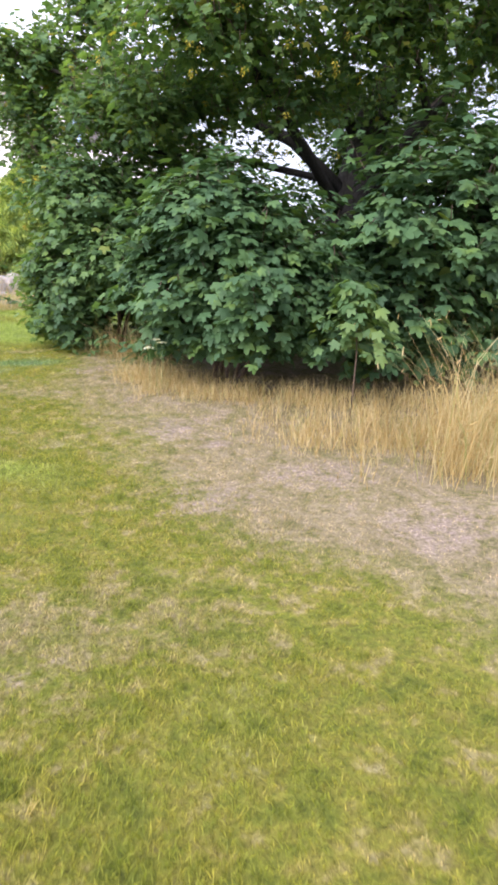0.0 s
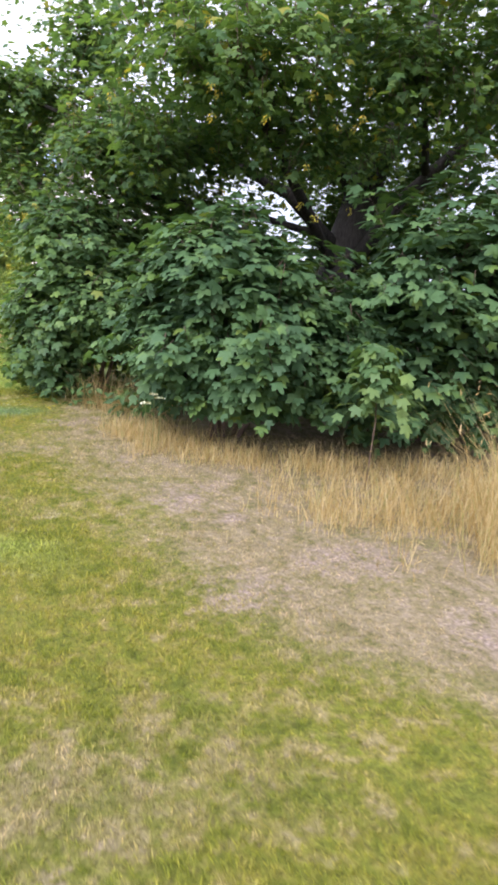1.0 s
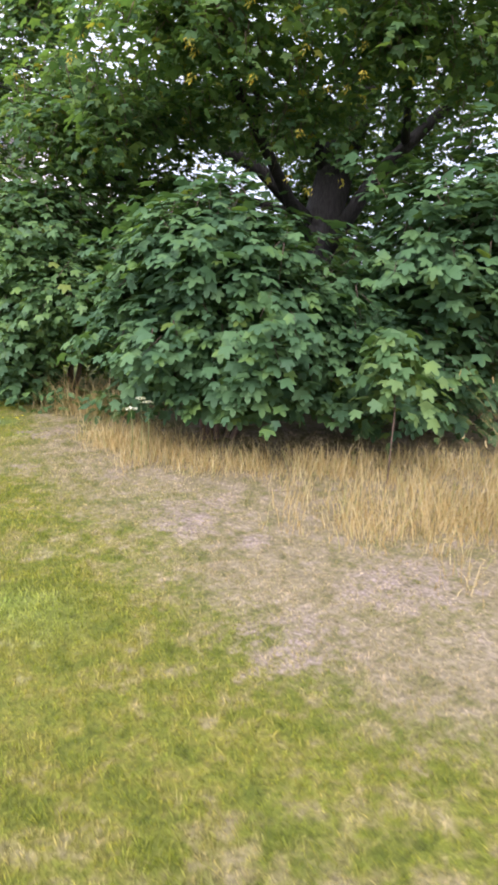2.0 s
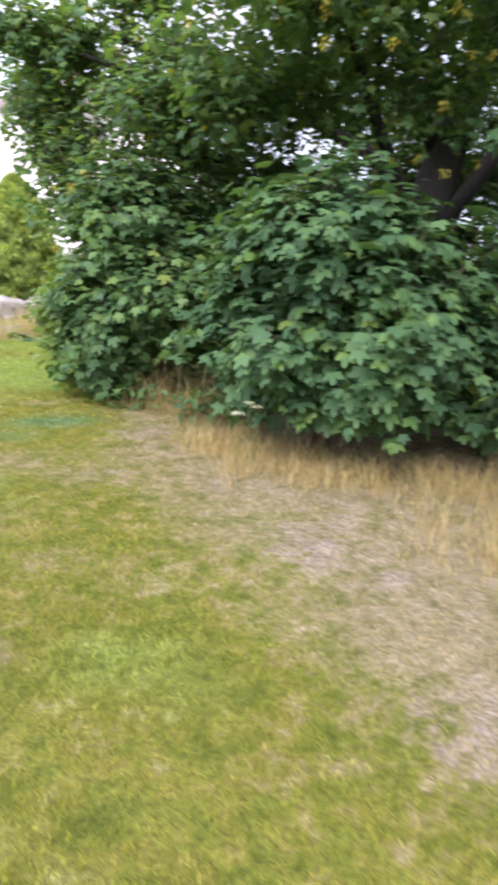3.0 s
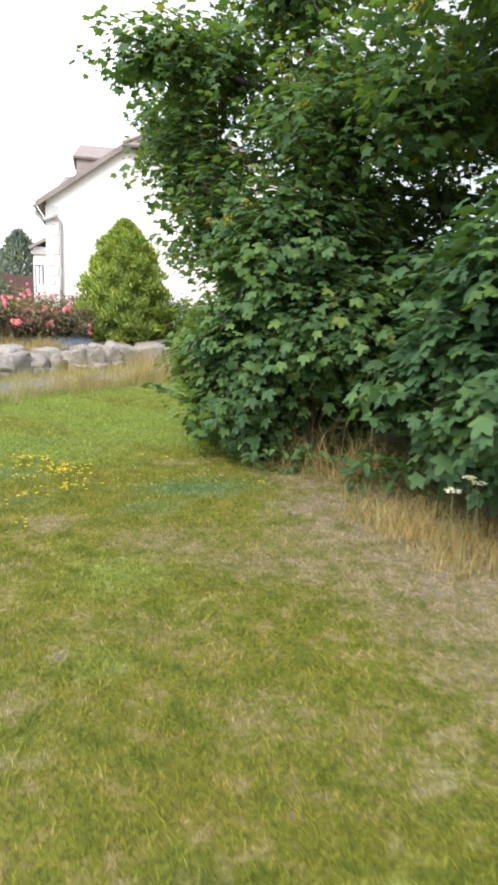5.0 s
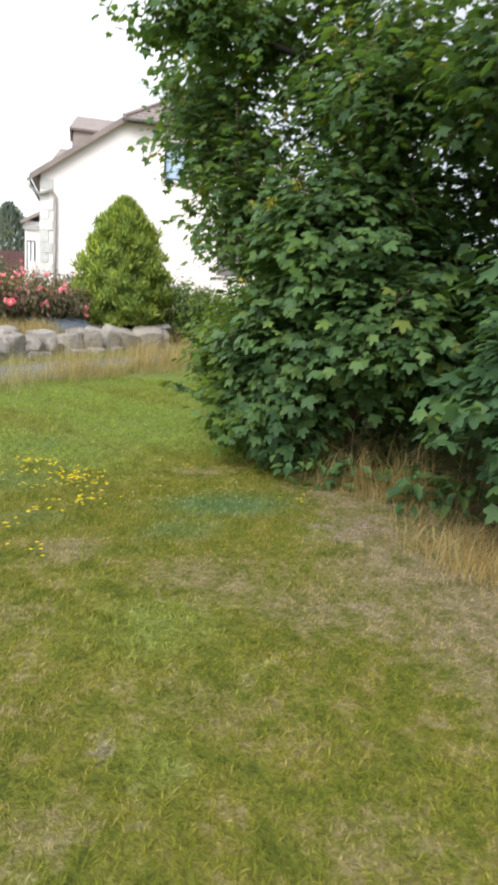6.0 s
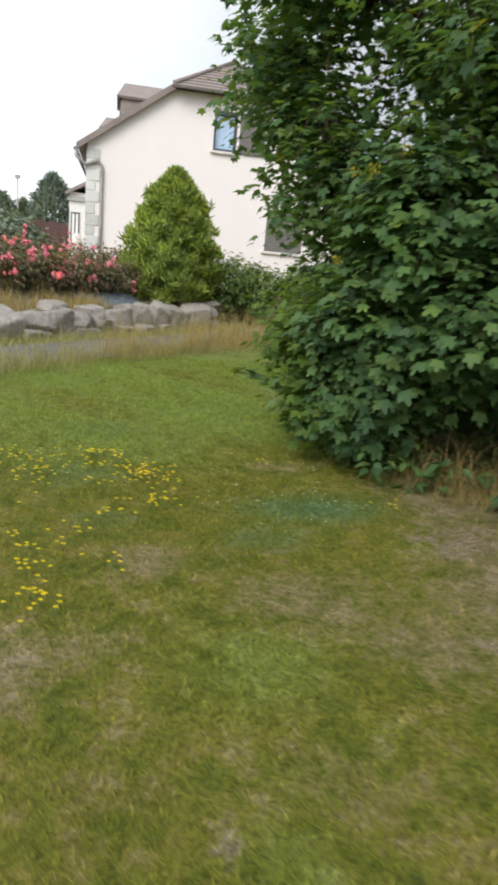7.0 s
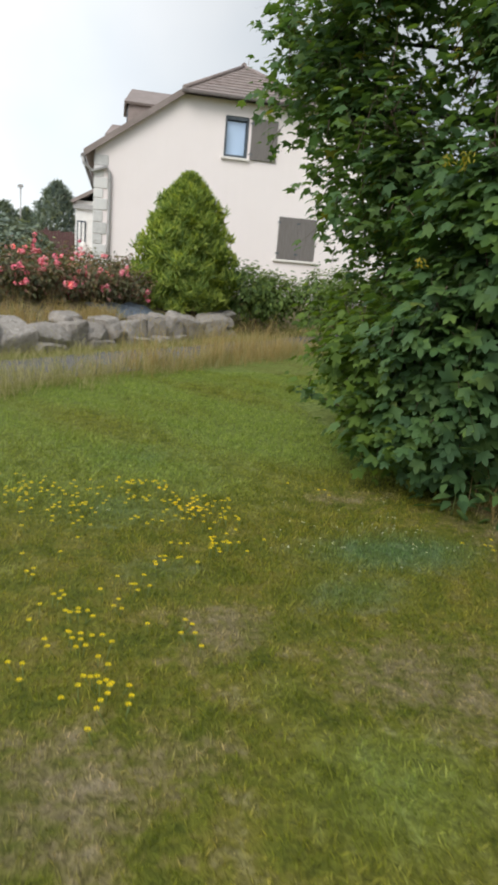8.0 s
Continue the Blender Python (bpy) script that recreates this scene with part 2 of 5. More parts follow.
# pale blue base: the sky's reflection is painted into the pane colour
m.color((0.50, 0.64, 0.84))
m.p.inputs["Specular IOR Level"].default_value = 1.0
m.p.inputs["Metallic"].default_value = 0.25
GLASS = m.m
m = Mat("white_paint", 0.6)
WHITE = m.color(m.ramp(m.noise(7, 4), (0.3, (0.72, 0.70, 0.67)), (0.7, (0.82, 0.80, 0.77)))).m
m = Mat("bark", 0.95)
n = m.noise(16, 6, 0.65, True, (3, 3, 0.5))
BARK = m.color(m.ramp(n, (0.3, (0.022, 0.020, 0.018)), (0.7, (0.062, 0.056, 0.050)))).bump(n, 0.9, 0.03).m
m = Mat("twig", 0.8)
TWIG = m.color(m.ramp(m.noise(10, 3), (0.3, (0.07, 0.05, 0.035)), (0.7, (0.15, 0.10, 0.07)))).m
m = Mat("stem_green", 0.6)
STEM = m.color(m.ramp(m.noise(10, 3), (0.3, (0.09, 0.13, 0.04)), (0.7, (0.16, 0.20, 0.06)))).m
m = Mat("red_brown_wood", 0.8)
FENCE = m.color(m.ramp(m.noise(5, 4, 0.6, True, (1, 1, 8)), (0.3, (0.085, 0.045, 0.045)), (0.7, (0.14, 0.075, 0.07)))).m
m = Mat("blue_grey_membrane", 0.55)
SHEET = m.color(m.ramp(m.noise(4, 4), (0.3, (0.085, 0.105, 0.13)), (0.7, (0.14, 0.165, 0.195)))).bump(m.noise(9, 4), 0.6, 0.05).m


# ---------------------------------------------------------------- mesh helpers
def mesh_from(name, verts, faces, mat, attrs=None):
    me = bpy.data.meshes.new(name)
    me.from_pydata(verts, [], faces)
    me.materials.append(mat)
    for key, vals in (attrs or {}).items():
        a = me.attributes.new(key, "FLOAT", "POINT")
        a.data.foreach_set("value", np.asarray(vals, dtype=np.float32))
    me.update()
    return me


def fast_mesh(name, verts, tris, mat, attrs=None, smooth=False):
    """A triangle mesh straight from arrays."""
    me = bpy.data.meshes.new(name)
    nv, nf = len(verts), len(tris)
    me.vertices.add(nv)
    me.vertices.foreach_set("co", np.asarray(verts, dtype=np.float32).ravel())
    me.loops.add(nf * 3)
    me.loops.foreach_set("vertex_index", np.asarray(tris, dtype=np.int32).ravel())
    me.polygons.add(nf)
    me.polygons.foreach_set("loop_start", np.arange(0, nf * 3, 3, dtype=np.int32))
    me.materials.append(mat)
    for key, vals in (attrs or {}).items():
        a = me.attributes.new(key, "FLOAT", "POINT")
        a.data.foreach_set("value", np.asarray(vals, dtype=np.float32))
    me.update(calc_edges=True)
    if smooth:
        me.polygons.foreach_set("use_smooth", np.ones(nf, dtype=bool))
    return me


def part(name, bm, material, parent, label=""):
    """Links a bmesh as one mesh object under a thing or a part."""
    me = bpy.data.meshes.new(name)
    bm.to_mesh(me)
    bm.free()
    me.materials.append(material)
    ob = new(name, me)
    ob.parent = parent
    return tagged(ob, label)


def part_mesh(name, me, parent, label=""):
    ob = new(name, me)
    ob.parent = parent
    return tagged(ob, label)


def box(bm, x0, x1, y0, y1, z0, z1, bevel=0.0):
    made = bmesh.ops.create_cube(bm, size=1.0)["verts"]
    for v in made:
        v.co = Vector(((x0 + x1) / 2 + v.co.x * (x1 - x0), (y0 + y1) / 2 + v.co.y * (y1 - y0), (z0 + z1) / 2 + v.co.z * (z1 - z0)))
    if bevel:
        edges = {e for v in made for e in v.link_edges}
        bmesh.ops.bevel(bm, geom=list(edges), offset=bevel, segments=2, profile=0.5, affect="EDGES")
    return bm


def slab(bm, pts, thick):
    """A flat polygon of the given corners with a thickness against its normal."""
    vs = [bm.verts.new(p) for p in pts]
    n = (Vector(pts[1]) - Vector(pts[0])).cross(Vector(pts[2]) - Vector(pts[0])).normalized()
    ws = [bm.verts.new(Vector(p) - n * thick) for p in pts]
    bm.faces.new(vs)
    bm.faces.new(ws[::-1])
    for i in range(len(vs)):
        j = (i + 1) % len(vs)
        bm.faces.new((vs[j], vs[i], ws[i], ws[j]))
    return bm


def tube(bm, pts, radii, sides=8):
    """A round limb along points."""
    pts = [Vector(p) for p in pts]
    rings = []
    for i, p in enumerate(pts):
        d = (pts[min(i + 1, len(pts) - 1)] - pts[max(i - 1, 0)]).normalized()
        a = d.orthogonal().normalized() if i == 0 else (rings_a - d * rings_a.dot(d)).normalized()
        rings_a = a
        b = d.cross(a)
        rings.append([bm.verts.new(p + (a * math.cos(k * 2 * math.pi / sides) + b * math.sin(k * 2 * math.pi / sides)) * radii[i]) for k in range(sides)])
    for r0, r1 in zip(rings, rings[1:]):
        for k in range(sides):
            f = bm.faces.new((r0[k], r0[(k + 1) % sides], r1[(k + 1) % sides], r1[k]))
            f.smooth = True
    bm.faces.new(rings[0][::-1])
    bm.faces.new(rings[-1])
    return bm


def thing(name, label, category, at=(0, 0, 0), group="", kind=""):
    e = new(name)
    e.location = at
    return tagged(e, label, category, group, kind)


def frames_from(normal, tip):
    """Right-handed frames for many leaves: z along normal, y along tip."""
    z = normal / np.linalg.norm(normal, axis=1, keepdims=True)
    y = tip - z * (tip * z).sum(1, keepdims=True)
    y /= np.linalg.norm(y, axis=1, keepdims=True) + 1e-9
    x = np.cross(y, z)
    return np.stack([x, y, z], axis=2)


def scatter(shape, tris, place, frame3, size):
    """Many copies of one small shape joined into arrays."""
    v = np.einsum("nij,kj->nki", frame3, shape) * size[:, None, None] + place[:, None, :]
    n, k = len(place), len(shape)
    t = (np.asarray(tris)[None] + (np.arange(n) * k)[:, None, None]).reshape(-1, 3)
    return v.reshape(-1, 3), t


def maple_shape():
    """A five-lobed leaf about one unit wide, stalk at the origin, folded a little along its ribs."""
    tips = [(-118, 0.50), (-58, 0.68), (0, 0.80), (58, 0.68), (118, 0.50)]
    pts = []
    for i, (a, rr) in enumerate(tips):
        for da, k in ((-15, 0.80), (0, 1.0), (15, 0.80)):
            if da == 0 or 0 < i < 4:
                pts.append((a + da, rr * k))
        if i < 4:
            pts.append((a + 30, 0.41))
    out = [(0.0, 0.30, 0.03)]
    for a, rr in pts:
        x, y = math.sin(radians(a)) * rr, math.cos(radians(a)) * rr + 0.30
        out.append((x, y, -0.24 * rr * rr + (0.03 if rr < 0.42 else 0.0)))
    tr = [(0, i, i + 1) for i in range(1, len(out) - 1)] + [(0, len(out) - 1, 1)]
    return np.array(out), [(a, c, b) for a, b, c in tr]


def oval_shape(width=0.5, fold=0.12):
    out = [(0, 0, 0), (-width * 0.45, 0.35, fold), (0, 0.4, 0), (width * 0.45, 0.35, fold), (-width * 0.3, 0.72, fold * 0.5), (width * 0.3, 0.72, fold * 0.5), (0, 1.0, -0.08)]
    return np.array(out), [(0, 2, 1), (0, 3, 2), (1, 2, 4), (2, 3, 5), (2, 6, 4), (2, 5, 6)]


def maple_far_shape():
    """The same leaf with plain pointed lobes."""
    out = [(0.0, 0.30, 0.03)]
    for a, rr in ((-118, 0.50), (-84, 0.40), (-58, 0.70), (-30, 0.44), (0, 0.82), (30, 0.44), (58, 0.70), (84, 0.40), (118, 0.50)):
        out.append((math.sin(radians(a)) * rr, math.cos(radians(a)) * rr + 0.30, -0.24 * rr * rr + (0.03 if rr < 0.45 else 0.0)))
    return np.array(out), [(0, i + 1, i) for i in range(1, 9)] + [(0, 1, 9)]


MAPLE_SHAPE, MAPLE_TRIS = maple_shape()
FAR_MAPLE, FAR_MAPLE_TRIS = maple_far_shape()
OVAL_SHAPE, OVAL_TRIS = oval_shape()


def rng_for(seed):
    return np.random.default_rng(seed)


def blob_leaves(blobs, count, rng, inner=0.35, lump=0.16, up=0.55, floor_z=0.15, flat=0.75):
    """Places and frames for leaves that fill a union of lumpy ellipsoids, thick near the surface, in shoots."""
    blobs = np.array([tuple(b) + (1.0,) * (7 - len(b)) for b in blobs], dtype=float)
    vol = (blobs[:, 3] * blobs[:, 4] + blobs[:, 4] * blobs[:, 5] + blobs[:, 3] * blobs[:, 5]) * blobs[:, 6]
    per = 9
    n_shoot = max(1, count // per)
    pick = rng.choice(len(blobs), n_shoot, p=vol / vol.sum())
    d = rng.normal(size=(n_shoot, 3))
    d /= np.linalg.norm(d, axis=1, keepdims=True)
    rad = 1 - inner * rng.random(n_shoot) ** 1.6
    w = np.array([noise.noise(Vector(q) * 2.3 + Vector((float(b) * 7, 0, 0))) for q, b in zip(d, pick)])
    rad = rad * (1 + lump * 2 * w)
    base = blobs[pick, :3] + d * blobs[pick, 3:6] * rad[:, None]
    out = d / blobs[pick, 3:6]
    out /= np.linalg.norm(out, axis=1, keepdims=True)
    run = out + rng.normal(scale=0.5, size=(n_shoot, 3))
    run[:, 2] -= 0.25
    run /= np.linalg.norm(run, axis=1, keepdims=True)
    length = rng.uniform(0.18, 0.5, n_shoot)
    s = np.tile((np.arange(per) + 0.5) / per, n_shoot) - 0.6
    idx = np.repeat(np.arange(n_shoot), per)
    side = rng.normal(size=(len(idx), 3))
    side /= np.linalg.norm(side, axis=1, keepdims=True)
    place = base[idx] + run[idx] * (s * length[idx])[:, None] + side * rng.uniform(0.03, 0.15, len(idx))[:, None]
    normal = out[idx] * flat + np.array([0, 0, up]) + rng.normal(scale=0.36, size=(len(idx), 3))
    tip = side * 0.45 + out[idx] * 0.7 + np.array([0, 0, -0.6]) + rng.normal(scale=0.25, size=(len(idx), 3))
    ok = place[:, 2] > floor_z
    return place[ok], frames_from(normal[ok], tip[ok]), base, run, length


def leafy(parent, name, blobs, count, size, shape, tris, mat, seed, near=None, inner=0.35, lump=0.16, up=0.55, floor_z=0.15, cap=300, label="", twigs=True, flat=0.75):
    """A crown: its near leaves are objects of their own, the rest one mesh; twigs carry the shoots."""
    rng = rng_for(seed)
    place, fr, base, run, length = blob_leaves(blobs, count, rng, inner, lump, up, floor_z, flat)
    sizes = size * (0.5 + 0.85 * rng.random(len(place)) ** 0.8)
    single = np.zeros(len(place), bool)
    if near is not None:
        dist = np.linalg.norm(place - np.array(near), axis=1)
        single[np.argsort(dist)[:cap]] = True
        me = fast_mesh("leaf", shape, tris, mat, smooth=False)
        for i in np.where(single)[0]:
            ob = new("leaf", me)
            ob.parent = parent
            m4 = Matrix(np.vstack([np.hstack([fr[i] * sizes[i], place[i][:, None]]), [0, 0, 0, 1]]).tolist())
            ob.matrix_basis = Matrix.Translation(-Vector(parent.location)) @ m4
    rest = ~single
    v, t = scatter(shape, tris, place[rest], fr[rest], sizes[rest])
    v = v - np.array(parent.location)
    crown = part_mesh(name, fast_mesh(name, v, t, mat), parent, label)
    tagged(crown, kind="stuff")
    if twigs:
        a = base - run * (length * 0.55)[:, None] - np.array(parent.location)
        b = base + run * (length * 0.45)[:, None] - np.array(parent.location)
        keep = b[:, 2] > floor_z
        a, b = a[keep], b[keep]
        wv = np.array([[0.006, 0, 0], [-0.003, 0.005, 0], [-0.003, -0.005, 0]])
        vv = np.concatenate([a[:, None, :] + wv, b[:, None, :]], axis=1).reshape(-1, 3)
        tt = (np.array([(0, 1, 3), (1, 2, 3), (2, 0, 3)])[None] + (np.arange(len(a)) * 4)[:, None, None]).reshape(-1, 3)
        tw = part_mesh("brushwood", fast_mesh("brushwood", vv, tt, TWIG), parent)
        tagged(tw, kind="stuff")
    return crown


# ---------------------------------------------------------------- ground
LINE_P, LINE_U = np.array((-1.97, 15.85)), np.array((0.722, 0.692))
LANE_EDGE = -2.0
LINE_N = np.array((-LINE_U[1], LINE_U[0]))


def behind(x, y):
    """Metres behind the foot of the boulder wall (negative on the lawn side)."""
    return (x - LINE_P[0]) * LINE_N[0] + (y - LINE_P[1]) * LINE_N[1]


def smooth(a, b, x):
    t = np.clip((np.asarray(x, dtype=float) - a) / (b - a), 0, 1)
    return t * t * (3 - 2 * t)


def wave(x, y, f, s=0.0):
    return np.sin(x * f + s) * np.cos(y * f * 0.83 + 1.7 * s) + 0.5 * np.sin(x * f * 2.3 + y * f * 1.9 + s)


def height(x, y):
    s = behind(x, y)
    h = 0.012 * wave(x, y, 1.7) * smooth(-1.5, -3.5, s)
    h = h + smooth(0.12, 0.42, s) * 0.36 + smooth(0.4, 2.0, s) * 0.30 + smooth(1.8, 6.0, s) * 0.29
    h = h + 0.10 * np.exp(-((x - 3.4) ** 2 + (y - 8.5) ** 2) / 5.0)
    far = np.hypot(x, y - 10)
    return h - smooth(45, 400, far) * 3.0


def edge_x(y):
    """Where the green lawn turns to straw beside the trees."""
    return np.interp(y, [0.0, 2.0, 3.0, 4.0, 5.0, 6.0, 7.0, 8.0, 8.6, 9.2], [2.3, 1.80, 1.10, 0.82, 0.80, 0.72, 0.60, 0.75, 0.65, 0.9])


def spots(x, y, rows):
    """The strongest of several soft round patches: centre, half widths, strength."""
    g = 0.0
    for cx, cy, rx, ry, k in rows:
        g = np.maximum(g, k * np.exp(-(((x - cx) / rx) ** 2 + ((y - cy) / ry) ** 2)))
    return g


def dryness(x, y):
    wob = 0.5 * wave(x, y, 1.3, 0.9)
    d = 0.80 * smooth(-0.5, 0.6, x - edge_x(y)) * smooth(9.6, 8.6, y) * (0.25 + 0.75 * smooth(8.5, 4.5, x + 1.6 * wob)) * smooth(-3.5, 1.2, y + 1.8 * wob)
    d = np.maximum(d, spots(x, y, ((-0.75, 7.58, 0.30, 0.30, 0.55), (-0.10, 7.15, 0.55, 0.40, 0.62), (0.40, 6.75, 0.45, 0.35, 0.62), (0.26, 9.14, 0.60, 0.22, 0.65), (-0.60, 10.9, 0.25, 0.35, 0.62), (0.1, 10.6, 0.5, 0.25, 0.5),
                                   (-1.43, 6.74, 0.35, 0.30, 0.60), (-0.50, 4.5, 0.25, 0.20, 0.60), (-1.06, 6.86, 0.3, 0.2, 0.45), (0.2, 2.3, 0.8, 0.45, 0.42), (0.55, 4.9, 0.3, 0.3, 0.4), (-0.1, 5.3, 0.3, 0.22, 0.4), (-0.95, 5.5, 0.25, 0.25, 0.45), (-0.3, 6.1, 0.3, 0.2, 0.45))))
    d = d + 0.16 * smooth(8.4, 6.0, y)
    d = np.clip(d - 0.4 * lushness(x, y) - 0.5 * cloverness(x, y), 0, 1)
    return np.maximum(d, 0.7 * smooth(0.0, 0.3, behind(x, y)) * smooth(7.0, 5.0, behind(x, y)))


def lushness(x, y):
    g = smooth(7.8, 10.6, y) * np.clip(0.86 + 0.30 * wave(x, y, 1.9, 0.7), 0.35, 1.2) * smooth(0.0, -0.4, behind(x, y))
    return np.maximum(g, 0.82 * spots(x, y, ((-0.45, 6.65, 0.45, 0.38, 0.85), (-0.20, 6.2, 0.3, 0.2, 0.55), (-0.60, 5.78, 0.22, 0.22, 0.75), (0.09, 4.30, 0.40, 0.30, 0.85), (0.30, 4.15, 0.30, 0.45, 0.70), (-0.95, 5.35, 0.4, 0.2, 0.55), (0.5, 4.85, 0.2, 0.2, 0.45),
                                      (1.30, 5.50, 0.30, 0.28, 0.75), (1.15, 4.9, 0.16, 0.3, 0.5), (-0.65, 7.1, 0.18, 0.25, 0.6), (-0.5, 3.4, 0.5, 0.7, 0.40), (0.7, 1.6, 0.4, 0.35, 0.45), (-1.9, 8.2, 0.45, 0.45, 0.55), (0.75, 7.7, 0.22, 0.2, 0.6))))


def cloverness(x, y):
    """Bluish leafy patches where clover has taken over the turf."""
    return spots(x, y, ((0.35, 8.28, 0.60, 0.30, 1.0), (-0.10, 7.85, 0.40, 0.22, 0.7), (-1.15, 9.05, 0.50, 0.40, 0.60), (-0.95, 8.2, 0.35, 0.25, 0.55), (-0.4, 7.55, 0.2, 0.15, 0.45), (-0.9, 10.2, 0.6, 0.35, 0.5)))


def bareness(x, y):
    b = 0.42 * smooth(0.1, 0.9, x - edge_x(y)) * smooth(9.0, 7.8, y) * smooth(6.0, 4.0, x) * smooth(-1.5, 0.5, y)
    b = np.maximum(b, 0.55 * smooth(0.1, 0.4, behind(x, y)) * smooth(4.0, 2.5, behind(x, y)))
    for cx, cy, sx, sy, k in ((1.35, 5.05, 0.2, 0.4, 0.68), (2.05, 3.75, 0.5, 0.2, 0.70), (2.3, 2.7, 0.4, 0.3, 0.68), (1.05, 7.75, 0.35, 0.12, 0.68), (1.2, 6.15, 0.12, 0.12, 0.62), (1.69, 5.32, 0.10, 0.03, 0.75), (1.57, 4.55, 0.06, 0.03, 0.75), (1.20, 3.50, 0.25, 0.20, 0.66), (0.62, 6.65, 0.08, 0.05, 0.6), (0.05, 2.05, 0.02, 0.02, 0.7), (-0.75, 5.85, 0.02, 0.10, 0.55)):
        b = np.maximum(b, k * np.exp(-((x - cx) ** 2 / sx + (y - cy) ** 2 / sy)))
    return b


def ground_sheet():
    xs = np.unique(np.concatenate([np.linspace(-1500, -60, 14), np.linspace(-60, -8, 27), np.linspace(-8, 10, 145), np.linspace(10, 60, 26), np.linspace(60, 1500, 14)]))
    ys = np.unique(np.concatenate([np.linspace(-1500, -60, 14), np.linspace(-60, -4, 20), np.linspace(-4, 30, 273), np.linspace(30, 70, 21), np.linspace(70, 1500, 16)]))
    X, Y = np.meshgrid(xs, ys)
    x, y = X.ravel(), Y.ravel()
    z = height(x, y)
    nx, ny = len(xs), len(ys)
    i = (np.arange(ny - 1)[:, None] * nx + np.arange(nx - 1)[None]).ravel()
    tris = np.concatenate([np.stack([i, i + 1, i + nx + 1], 1), np.stack([i, i + nx + 1, i + nx], 1)])
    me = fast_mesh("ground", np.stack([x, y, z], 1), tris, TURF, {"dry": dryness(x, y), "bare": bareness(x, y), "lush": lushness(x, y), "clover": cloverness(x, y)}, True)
    return tagged(new("ground", me), "mown lawn, green with straw-dry and worn patches", "lawn", kind="structure")


ground_sheet()


def lane():
    """A narrow asphalt lane that runs along the foot of the boulder wall."""
    verts, faces = [], []
    ss = np.linspace(-60, 60, 161)
    prof = [(LANE_EDGE - 0.02, -0.06), (LANE_EDGE, 0.012), (-1.6, 0.03), (-1.1, 0.035), (-0.62, 0.015), (-0.60, -0.06)]
    for s in ss:
        for o, z in prof:
            p = LINE_P + LINE_U * s + LINE_N * (o + 0.05 * math.sin(s * 2.1 + o))
            verts.append((p[0], p[1], z))
    k = len(prof)
    for i in range(len(ss) - 1):
        for j in range(k - 1):
            a = i * k + j
            faces.append((a, a + k, a + k + 1, a + 1))
    tagged(new("road", mesh_from("road", verts, faces, ASPHALT)), "narrow grey asphalt lane below a boulder wall", "lane", kind="structure")


lane()


# ---------------------------------------------------------------- grass
def blades(n, x, y, h, width, rng, lean=0.35):
    """Bent three-triangle blades."""
    a = rng.uniform(0, 2 * math.pi, n)
    b = rng.uniform(0, 2 * math.pi, n)
    lx, ly = np.cos(b) * h * lean * rng.random(n), np.sin(b) * h * lean * rng.random(n)
    wx, wy = np.cos(a) * width / 2, np.sin(a) * width / 2
    z = height(x, y) - 0.005
    v = np.empty((n, 5, 3))
    v[:, 0] = np.stack([x - wx, y - wy, z], 1)
    v[:, 1] = np.stack([x + wx, y + wy, z], 1)
    v[:, 2] = np.stack([x - wx * 0.8 + lx * 0.35, y - wy * 0.8 + ly * 0.35, z + h * 0.6], 1)
    v[:, 3] = np.stack([x + wx * 0.8 + lx * 0.35, y + wy * 0.8 + ly * 0.35, z + h * 0.6], 1)
    v[:, 4] = np.stack([x + lx, y + ly, z + h * rng.uniform(0.85, 1.0, n)], 1)
    t = (np.array([(0, 1, 3), (0, 3, 2), (2, 3, 4)])[None] + (np.arange(n) * 5)[:, None, None]).reshape(-1, 3)
    return v.reshape(-1, 3), t


